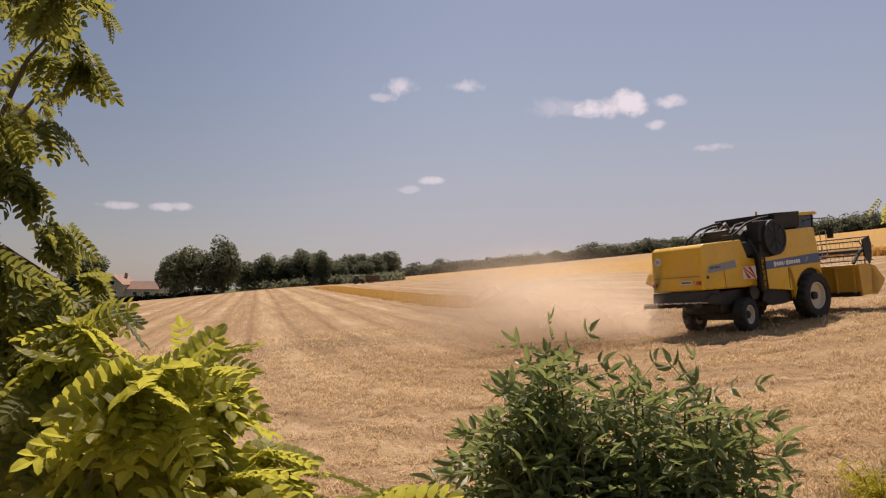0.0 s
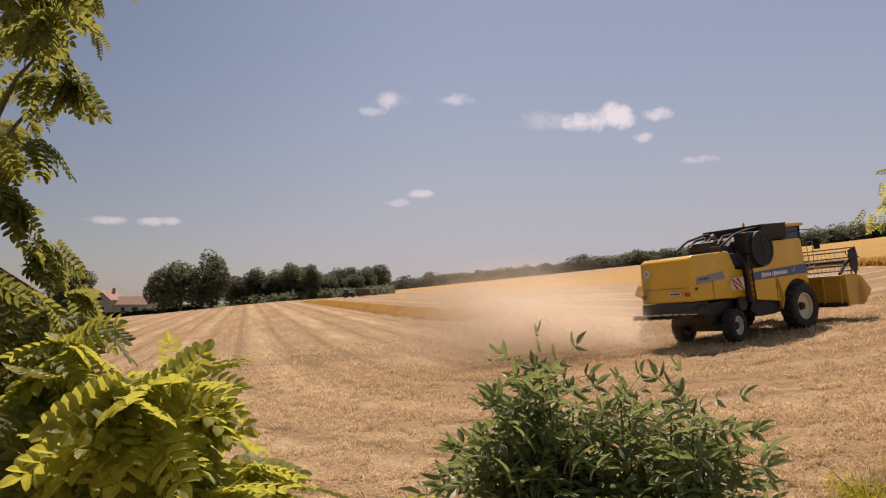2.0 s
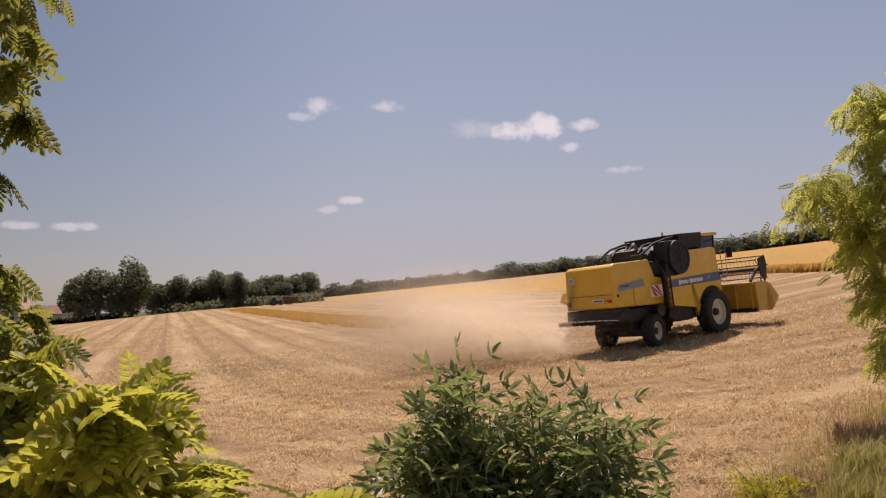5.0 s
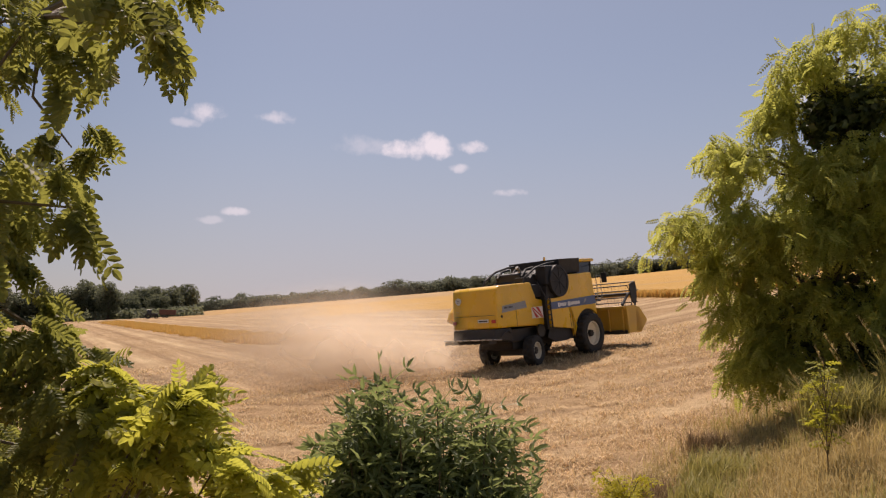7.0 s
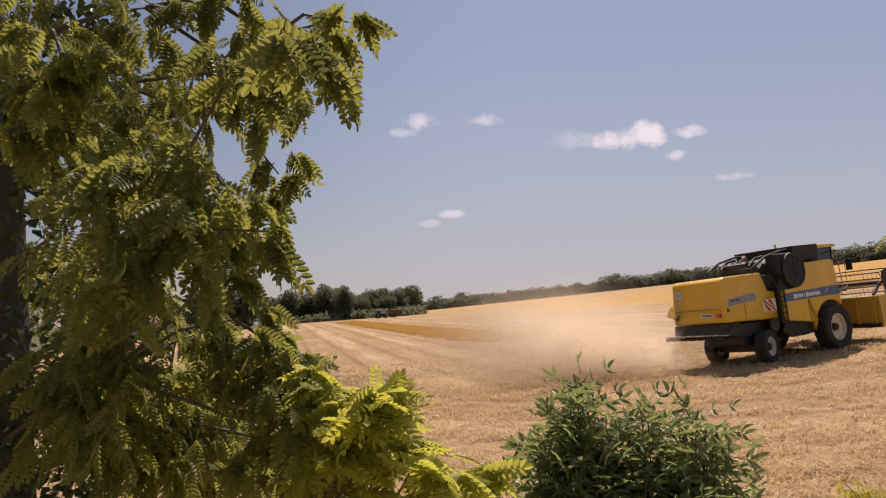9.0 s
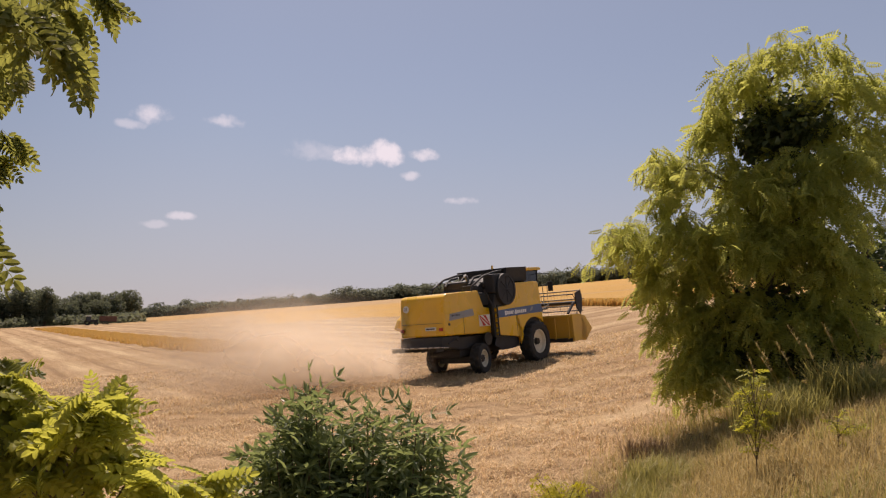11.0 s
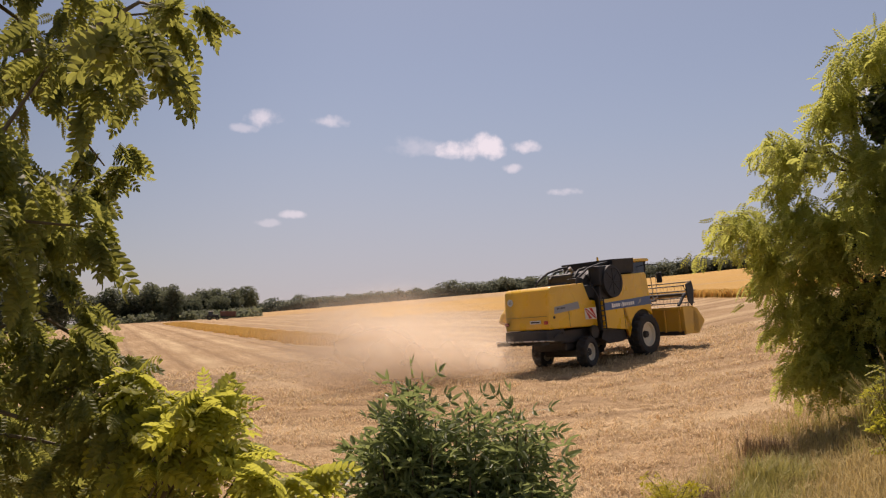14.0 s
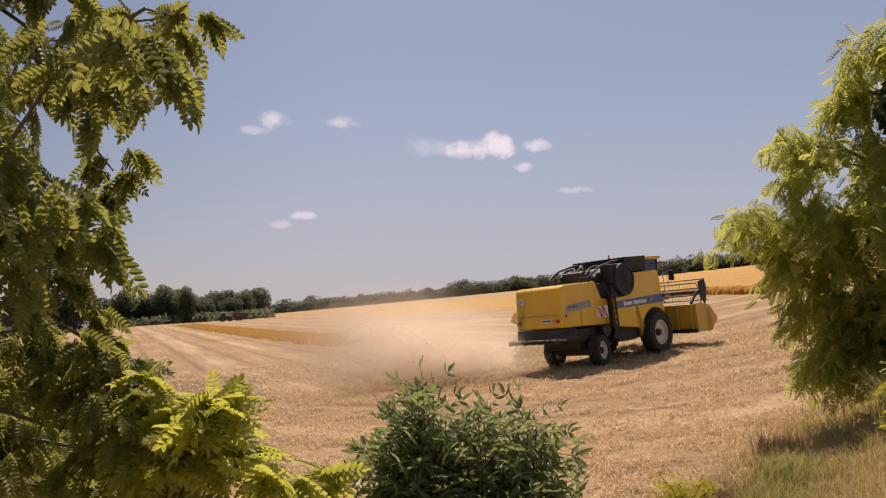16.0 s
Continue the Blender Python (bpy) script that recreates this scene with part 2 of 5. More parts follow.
def value_noise(x, y, scale, seed):
    """Smooth patches from 0 to 1, about scale metres across."""
    grid = np.random.default_rng(seed).random((256, 256))
    u, v = np.asarray(x) / scale, np.asarray(y) / scale
    i, j = np.floor(u).astype(int), np.floor(v).astype(int)
    fu, fv = u - i, v - j
    fu, fv = fu * fu * (3 - 2 * fu), fv * fv * (3 - 2 * fv)
    g = lambda a, c: grid[a % 256, c % 256]
    return (g(i, j) * (1 - fu) + g(i + 1, j) * fu) * (1 - fv) + (g(i, j + 1) * (1 - fu) + g(i + 1, j + 1) * fu) * fv


def at_ground(x, y, sink=0.0):
    return Vector((x, y, float(ground_z(x, y)) - sink))


def add_mesh(name, verts, faces, mat, smooth_shade=False):
    me = bpy.data.meshes.new(name)
    me.from_pydata(np.asarray(verts).tolist(), [], faces if isinstance(faces, list) else faces.tolist())
    me.materials.append(mat)
    if smooth_shade:
        me.polygons.foreach_set("use_smooth", [True] * len(me.polygons))
    me.update()
    return me


def ground_material():
    m = bpy.data.materials.new("stubble_field_and_verge")
    m.use_nodes = True
    n, l = m.node_tree.nodes, m.node_tree.links
    b = n["Principled BSDF"]
    coord = n.new("ShaderNodeTexCoord").outputs["Object"]

    def zone(name):
        a = n.new("ShaderNodeAttribute")
        a.attribute_name = name
        return a.outputs["Fac"]

    fine = noise_of(n, l, coord, 22, 6, 0.3, 0.7)
    clods = noise_of(n, l, coord, 2.6, 7, 0.34, 0.66)
    broad = noise_of(n, l, coord, 0.09, 4, 0.35, 0.7, (1, 1.6, 1, 0.5))
    # rows follow the harvester's rounds: metres from its line, and along it
    runs = n.new("ShaderNodeCombineXYZ")
    l.new(zone("pass_side"), runs.inputs["X"])
    along = n.new("ShaderNodeMath")
    along.operation, along.inputs[1].default_value = "MULTIPLY", 0.07
    l.new(zone("pass_along"), along.inputs[0])
    l.new(along.outputs[0], runs.inputs["Y"])
    streak = noise_of(n, l, runs.outputs[0], 1.5, 4, 0.36, 0.64)
    fine_streak = noise_of(n, l, runs.outputs[0], 4.5, 4, 0.38, 0.62)
    swath = noise_of(n, l, runs.outputs[0], 0.5, 4, 0.36, 0.64)
    weave = n.new("ShaderNodeMath")
    weave.operation, weave.inputs[1].default_value = "MULTIPLY_ADD", 0.7
    l.new(noise_of(n, l, runs.outputs[0], 0.4, 2, 0.2, 0.8), weave.inputs[0])
    l.new(zone("pass_side"), weave.inputs[2])
    fold = n.new("ShaderNodeMath")
    fold.operation, fold.inputs[1].default_value = "PINGPONG", 2.4
    l.new(weave.outputs[0], fold.inputs[0])

    def band(middle, half):
        gap = n.new("ShaderNodeMath")
        gap.operation, gap.inputs[1].default_value = "SUBTRACT", middle
        l.new(fold.outputs[0], gap.inputs[0])
        size = n.new("ShaderNodeMath")
        size.operation = "ABSOLUTE"
        l.new(gap.outputs[0], size.inputs[0])
        edge = n.new("ShaderNodeMapRange")
        edge.interpolation_type = "SMOOTHSTEP"
        for key, value in (("From Min", half * 1.5), ("From Max", half * 0.4), ("To Min", 0), ("To Max", 1)):
            edge.inputs[key].default_value = value
        l.new(size.outputs[0], edge.inputs["Value"])
        worn = n.new("ShaderNodeMath")
        worn.operation = "MULTIPLY"
        l.new(edge.outputs[0], worn.inputs[0])
        l.new(noise_of(n, l, runs.outputs[0], 0.9, 3, 0.3, 0.62), worn.inputs[1])
        return worn.outputs[0]

    straw = mixed(n, l, fine, (0.39, 0.25, 0.13), (0.82, 0.6, 0.36))
    straw = mixed(n, l, clods, mixed(n, l, 0.55, straw, (0.29, 0.17, 0.075)), straw)
    pale = mixed(n, l, swath, mixed(n, l, 0.28, straw, (0.3, 0.18, 0.08)), mixed(n, l, 0.3, straw, (0.74, 0.55, 0.32)))
    # the dark row tones also paint in relief shading for the far field
    pale = mixed(n, l, streak, mixed(n, l, 0.4, pale, (0.28, 0.17, 0.08)), pale)
    pale = mixed(n, l, fine_streak, mixed(n, l, 0.4, pale, (0.24, 0.15, 0.075)), pale)
    pale = mixed(n, l, band(2.2, 0.5), pale, mixed(n, l, 0.5, pale, (0.72, 0.55, 0.33)))
    pale = mixed(n, l, band(1.05, 0.24), pale, mixed(n, l, 0.6, pale, (0.22, 0.14, 0.075)))
    soil = mixed(n, l, broad, pale, mixed(n, l, 0.4, pale, (0.3, 0.175, 0.075)))
    gold = mixed(n, l, fine, (0.44, 0.24, 0.055), (0.62, 0.38, 0.11))
    gold = mixed(n, l, broad, gold, mixed(n, l, 0.4, gold, (0.52, 0.33, 0.13)))
    gold = mixed(n, l, streak, mixed(n, l, 0.3, gold, (0.36, 0.2, 0.06)), gold)
    turf = mixed(n, l, clods, (0.20, 0.15, 0.065), (0.36, 0.27, 0.13))
    turf = mixed(n, l, noise_of(n, l, coord, 0.5, 4, 0.4, 0.62), turf, (0.24, 0.18, 0.075))
    tone = mixed(n, l, zone("standing"), soil, gold)
    tone = mixed(n, l, zone("patch"), tone, mixed(n, l, 0.8, tone, (0.2, 0.135, 0.075)))
    tone = mixed(n, l, zone("verge"), tone, turf)
    tone = mixed(n, l, zone("beyond"), tone, (0.09, 0.10, 0.04))
    l.new(tone, b.inputs["Base Color"])
    b.inputs["Roughness"].default_value = 0.9
    b.inputs["Specular IOR Level"].default_value = 0.15
    bump = n.new("ShaderNodeBump")
    bump.inputs["Strength"].default_value, bump.inputs["Distance"].default_value = 0.9, 0.08
    both = n.new("ShaderNodeMath")
    both.operation = "MULTIPLY_ADD"
    both.inputs[1].default_value = 0.5
    l.new(fine, both.inputs[0])
    l.new(clods, both.inputs[2])
    l.new(both.outputs[0], bump.inputs["Height"])
    l.new(bump.outputs["Normal"], b.inputs["Normal"])
    return m


def strip_side(x, y):
    """Metres across the strip of standing wheat from its near edge, and metres along it."""
    ax, ay, bx, by = 8.0, 48.0, 0.8, 53.0
    cx, cy = -29.0, 164.0
    d1 = np.hypot(bx - ax, by - ay)
    d2 = np.hypot(cx - bx, cy - by)
    u1 = ((x - ax) * (bx - ax) + (y - ay) * (by - ay)) / d1
    v1 = ((x - ax) * (by - ay) - (y - ay) * (bx - ax)) / d1
    u2 = ((x - bx) * (cx - bx) + (y - by) * (cy - by)) / d2
    v2 = ((x - bx) * (cy - by) - (y - by) * (cx - bx)) / d2
    first = (u1 > 0) & (u1 < d1)
    second = (u2 >= 0) & (u2 < d2)
    return np.where(first, v1, np.where(second, v2, -99.0)), np.where(first, u1, d1 + u2)


def harvest_rounds(x, y):
    """Metres from the line that the harvester drives (down the strip, round the bend, up the slope), and metres along it."""
    line = ((-62, 290), (-29, 164), (1.4, 45), (4.2, 35), (6.2, 28.6), (9.6, 25.3), (14, 25.8), (120, 82))
    best, along, done = np.full(x.shape, 1e9), np.zeros(x.shape), 0.0
    for (ax, ay), (bx, by) in zip(line, line[1:]):
        size = math.hypot(bx - ax, by - ay)
        t = np.clip(((x - ax) * (bx - ax) + (y - ay) * (by - ay)) / size, 0, size)
        gap = np.hypot(x - ax - (bx - ax) * t / size, y - ay - (by - ay) * t / size)
        near = gap < best
        best, along = np.where(near, gap, best), np.where(near, done + t, along)
        done += size
    return best, along


def build_ground():
    angles = np.concatenate([np.linspace(-math.pi, -0.95, 60, endpoint=False), np.linspace(-0.95, 1.15, 420, endpoint=False), np.linspace(1.15, math.pi, 60)])
    radii = np.concatenate([[0.0], np.geomspace(0.7, 420, 260), np.geomspace(460, 4500, 16)])
    A, R = np.meshgrid(angles, radii)
    x, y = R * np.sin(A), R * np.cos(A)
    z = ground_z(x, y)
    rng = np.random.default_rng(3)
    z += (rng.normal(0, 1, z.shape) * 0.016 + 0.07 * (value_noise(x, y, 0.55, 4) - 0.5)) * smooth(3, 8, R) * (1 - smooth(30, 60, R))
    rows, cols = x.shape
    i = (np.arange(rows - 1)[:, None] * cols + np.arange(cols - 1)[None]).ravel()
    faces = np.stack([i, i + 1, i + cols + 1, i + cols], -1)
    me = add_mesh("ground", np.stack([x, y, z], -1).reshape(-1, 3), faces, ground_material(), True)
    end = field_end(x, y)
    across = bank(x, y)
    wobble = np.sin(x * 1.3) * 0.25 + np.sin(y * 0.8 + 1) * 0.3
    a = np.arctan2(x, y)
    # unharvested wheat on the upper slope, with a pale cut stripe through it
    hill = smooth(-0.01, 0.01, R / end - (0.365 - 0.25 * np.clip(a, 0, 0.6)) - 0.008 * np.sin(a * 40)) * smooth(0.05, 0.12, a)
    hill *= 1 - 0.85 * (smooth(0.62, 0.64, R / end) * (1 - smooth(0.27, 0.3, a)))
    hill = np.maximum(hill, 0.55 * smooth(0.62, 0.66, R / end) * smooth(-0.14, 0.0, a) * (1 - smooth(0.12, 0.2, a)))
    for ring in (0.45, 0.62):
        hill *= 1 - 0.6 * (1 - smooth(0.004, 0.012, abs(R / end - ring + 0.1 * np.clip(a, 0, 0.6))))
    rounds = harvest_rounds(x, y)
    patch = np.exp(-(((x + 5) / 4.0) ** 2 + ((y - 33) / 2.0) ** 2))
    for name, values in (("standing", hill), ("verge", smooth(-0.5, 0.5, across + wobble)), ("beyond", smooth(0, 12, R - end - 2)),
                         ("patch", patch * 0.9), ("pass_side", rounds[0]), ("pass_along", rounds[1])):
        me.attributes.new(name, "FLOAT", "POINT").data.foreach_set("value", values.ravel())
    tagged(new("ground", me), "harvested straw-coloured stubble field sloping up to a ridge", "ground", kind="structure")


build_ground()


def build_road():
    along, side = Vector((0.79, 0.62, 0)).normalized(), Vector((ACROSS.x, ACROSS.y, 0)).normalized()
    verts, faces = [], []
    steps = [-40 + 4 * k for k in range(80)]
    for d in steps:
        for s, h in ((7.0, -0.25), (7.05, 0.03), (9.75, 0.08), (12.4, 0.03), (12.45, -0.25)):
            p = Vector((EDGE.x, EDGE.y, 0)) + along * d + side * s
            verts.append((p.x, p.y, float(ground_z(p.x, p.y)) + h))
    for k in range(len(steps) - 1):
        for j in range(4):
            faces.append([k * 5 + j, k * 5 + j + 1, k * 5 + j + 6, k * 5 + j + 5])
    tagged(new("road", add_mesh("road", verts, faces, TAR, True)), "narrow grey asphalt road along the grass bank", "road", kind="structure")


build_road()


# ---- mesh helpers ----
def part(name, bm, mat, parent=None, label=""):
    """Links a bmesh as one mesh object under a thing or under a part."""
    me = bpy.data.meshes.new(name)
    bm.normal_update()
    bm.to_mesh(me)
    bm.free()
    me.materials.append(mat)
    ob = new(name, me)
    ob.parent = parent
    return tagged(ob, label)


def mesh_part(name, verts, faces, mat, parent=None, label="", kind=""):
    ob = new(name, add_mesh(name, verts, faces, mat))
    ob.parent = parent
    return tagged(ob, label, kind=kind)


def thing(name, label, category, m=None, group="", kind=""):
    ob = new(name)
    ob.empty_display_size = 0.2
    if m is not None:
        ob.matrix_world = m
    return tagged(ob, label, category, group, kind)


def box(centre, size, bevel=0.02, turn=None, bm=None):
    bm = bm or bmesh.new()
    made = bmesh.ops.create_cube(bm, size=1, matrix=Matrix.Translation(centre) @ (turn or Matrix()) @ Matrix.Diagonal((*size, 1)))
    if bevel:
        edges = {e for v in made["verts"] for e in v.link_edges}
        bmesh.ops.bevel(bm, geom=list(edges), offset=min(bevel, min(size) * 0.4), segments=2, affect="EDGES", profile=0.5)
    return bm


def prism(profile, y0, y1, bevel=0.03, bm=None):
    """A closed outline in x and z, drawn out from y0 to y1."""
    bm = bm or bmesh.new()
    a = [bm.verts.new((x, y0, z)) for x, z in profile]
    b = [bm.verts.new((x, y1, z)) for x, z in profile]
    faces = [bm.faces.new(a), bm.faces.new(b[::-1])]
    for i in range(len(a)):
        j = (i + 1) % len(a)
        faces.append(bm.faces.new((a[j], a[i], b[i], b[j])))
    bmesh.ops.recalc_face_normals(bm, faces=faces)
    if bevel:
        bmesh.ops.bevel(bm, geom=list({e for f in faces for e in f.edges}), offset=bevel, segments=2, affect="EDGES", profile=0.5)
    return bm


def rod(p0, p1, r, r1=None, seg=12, bm=None):
    bm = bm or bmesh.new()
    p0, p1 = Vector(p0), Vector(p1)
    turn = (p1 - p0).to_track_quat("Z", "Y").to_matrix().to_4x4()
    bmesh.ops.create_cone(bm, cap_ends=True, segments=seg, radius1=r, radius2=r if r1 is None else r1, depth=(p1 - p0).length,
                          matrix=Matrix.Translation((p0 + p1) / 2) @ turn)
    return bm


def pipe(points, r, seg=8, bm=None, taper=None):
    """A bent pipe through the points."""
    bm = bm or bmesh.new()
    rings = []
    points = [Vector(p) for p in points]
    for i, p in enumerate(points):
        d = (points[min(i + 1, len(points) - 1)] - points[max(i - 1, 0)]).normalized()
        q = d.to_track_quat("Z", "Y")
        rr = r if taper is None else r + (taper - r) * i / (len(points) - 1)
        rings.append([bm.verts.new(p + q @ Vector((math.cos(a) * rr, math.sin(a) * rr, 0))) for a in (2 * math.pi * k / seg for k in range(seg))])
    for a, b in zip(rings, rings[1:]):
        for k in range(seg):
            bm.faces.new((a[k], a[(k + 1) % seg], b[(k + 1) % seg], b[k]))
    bm.faces.new(rings[0][::-1])
    bm.faces.new(rings[-1])
    return bm


def lathe(profile, seg=32, bm=None):
    """A ring turned about the y axis, from radius and y pairs in a closed outline."""
    bm = bm or bmesh.new()
    rings = [[bm.verts.new((r * math.cos(a), y, r * math.sin(a))) for r, y in profile] for a in (2 * math.pi * k / seg for k in range(seg))]
    m = len(profile)
    for k in range(seg):
        a, b = rings[k], rings[(k + 1) % seg]
        for j in range(m):
            bm.faces.new((a[j], a[(j + 1) % m], b[(j + 1) % m], b[j]))
    bmesh.ops.recalc_face_normals(bm, faces=bm.faces)
    return bm


# ---- leaves ----
def turns(rng, n, droop, spread, aim=None, tumble=0.45):
    """n turns whose x axis points outward and down by about droop, and whose z axis looks up."""
    a = rng.uniform(0, 2 * math.pi, n)
    ax = np.stack([np.cos(a), np.sin(a), np.zeros(n)], -1)
    if aim is not None:
        ax = ax * 0.6 + aim
    ax[:, 2] -= droop + rng.normal(0, spread, n)
    ax /= np.linalg.norm(ax, axis=1)[:, None]
    up = np.tile([0.0, 0, 1], (n, 1)) + rng.normal(0, tumble, (n, 3))
    ay = np.cross(up, ax)
    ay /= np.linalg.norm(ay, axis=1)[:, None] + 1e-9
    az = np.cross(ax, ay)
    return np.stack([ax, ay, az], -1)


def strew(verts, faces, places, rot, sizes):
    """Copies of a small mesh at the places, as one set of vertices and faces."""
    verts, faces = np.asarray(verts, float), np.asarray(faces)
    v = np.einsum("nij,vj->nvi", rot, verts) * sizes[:, None, None] + places[:, None]
    f = faces[None] + (np.arange(len(places)) * len(verts))[:, None, None]
    return v.reshape(-1, 3), f.reshape(-1, faces.shape[1])


def compound_leaf(pairs, length, width, fold=0.25, droop=0.3, fine=True, tip_long=1.0, round_tip=True, stalk=0.005):
    """A feathered leaf of unit length along x: leaflets in pairs on a thin stalk, and one at the end."""
    verts, faces = [], []

    def leaflet(base, heading, size):
        c, s = math.cos(heading), math.sin(heading)
        blunt = 0.62 if round_tip else 0.42
        outline = ((0, 0, 0), (0.5, 0, -0.03), (1, 0, -0.1), (0.2, width * 0.72, fold), (0.52, width, fold), (0.86, width * blunt, fold * 0.6),
                   (0.2, -width * 0.72, fold), (0.52, -width, fold), (0.86, -width * blunt, fold * 0.6))
        k = len(verts)
        for x, y, z in outline:
            x, y, z = x * size, y * size, z * width * size
            verts.append((base[0] + x * c - y * s, base[1] + x * s + y * c, base[2] + z - 0.25 * x * x / size))
        if fine:
            faces.extend(((k, k + 1, k + 4, k + 3), (k + 1, k + 2, k + 5, k + 4), (k, k + 6, k + 7, k + 1), (k + 1, k + 7, k + 8, k + 2)))
        else:
            faces.append((k, k + 7, k + 2, k + 4))

    for i in range(pairs):
        x = 0.22 + 0.74 * i / max(1, pairs - 1)
        base = (x, 0, -droop * x * x)
        size = length * (0.75 + 0.35 * math.sin(math.pi * (i + 0.8) / (pairs + 0.6)))
        for side in (1, -1):
            leaflet(base, side * (1.25 - 0.25 * i / pairs), size)
    leaflet((1.0, 0, -droop), 0.05, length * tip_long)
    k = len(verts)
    for x in (0, 0.5, 1):
        for w in (stalk, -stalk):
            verts.append((x, w, -droop * x * x + 0.002))
    faces.extend(((k, k + 1, k + 3, k + 2), (k + 2, k + 3, k + 5, k + 4)))
    return verts, faces


def in_ball(rng, n, shell=0.5):
    d = rng.normal(size=(n, 3))
    d /= np.linalg.norm(d, axis=1)[:, None]
    return d * (rng.uniform(shell ** 3, 1, n) ** (1 / 3))[:, None]


# ---- robinia beside the camera ----
def spray_leaves(rng, sprays, foot, dense, size, mat, parent, base, more=None, tumble=0.45, hang=0.25):
    """Arching shoots in every spray, with feathered leaves set alternately along them."""
    verts, faces = compound_leaf(7, 0.235, 0.29, 0.3, 0.32)
    places, heads = [], []
    for x, y, z, r in sprays:
        away = np.array((x - foot[0], y - foot[1], 0))
        away = away / (np.linalg.norm(away) + 0.3)
        for k in range(max(3, int((dense * r * r * (1 + 1.5 * r if z < 1.95 else 0.85) + 60 * r) / 7))):
            start = np.array((x, y, z)) + in_ball(rng, 1, 0.1)[0] * r * 0.55
            d = away * 0.45 + in_ball(rng, 1, 0.9)[0] * (1, 1, 0.7) + (0, 0, 0.1)
            d /= np.linalg.norm(d)
            reach = max(0.05, 0.48 * r) * rng.uniform(0.7, 1.2)
            for j in range(8):
                t = (j + 0.6) / 8
                swing = 0.0 if j == 7 else (0.95 if j % 2 else -0.95) + rng.normal(0, 0.25)
                c, w = math.cos(swing), math.sin(swing)
                places.append(start + d * reach * t - np.array((0, 0, 0.5 * reach * t * t)))
                heads.append((d[0] * c - d[1] * w, d[0] * w + d[1] * c, d[2] * 0.6 - hang - 0.5 * t + rng.normal(0, 0.22)))
    places, heads = np.array(places), np.array(heads)
    heads /= np.linalg.norm(heads, axis=1)[:, None]
    up = np.array((0, 0, 1.0)) + rng.normal(0, tumble, (len(heads), 3))
    side = np.cross(up, heads)
    side /= np.linalg.norm(side, axis=1)[:, None] + 1e-9
    rot = np.stack([heads, side, np.cross(heads, side)], -1)
    if more is not None:
        places, rot = np.concatenate([places, more]), np.concatenate([rot, turns(rng, len(more), 0.45, 0.4)])
    sizes = rng.uniform(*size, len(places))
    places = places - np.einsum("nij,j->ni", rot, np.array((0.3, 0, 0))) * sizes[:, None]
    v, f = strew(verts, faces, places - base, rot, sizes)
    mesh_part("foliage", v, f, mat, parent, kind="stuff")


def robinia_shoots(sprays):
    """Shoots at the foot of the tree, with sunlight put into their brighter leaf colour."""
    rng = np.random.default_rng(12)
    foot = at_ground(-0.95, 1.45, 0.05)
    bush = thing("robinia_bush", "yellow-green robinia shoots, sunlight in their colour, with rounded leaflets on the bank", "bush", Matrix.Translation(foot))
    for x, y, z, r in sprays:
        end = Vector((x, y, z)) - foot
        middle = end * 0.5 + Vector((-0.12, 0.05 * math.sin(x * 30), 0.3))
        part("stem", pipe([(0.05 * math.sin(y * 50), 0.05 * math.cos(y * 50), 0), middle * 0.55, middle, middle * 0.45 + end * 0.55 + Vector((0, 0, 0.06)), end], 0.009, 6, None, 0.002), TWIG, bush)
    spray_leaves(rng, sprays, (-0.95, 1.3), 420, (0.08, 0.125), LEAF_LEFT_LIT, bush, np.array(foot), None, 0.55, 0.05)


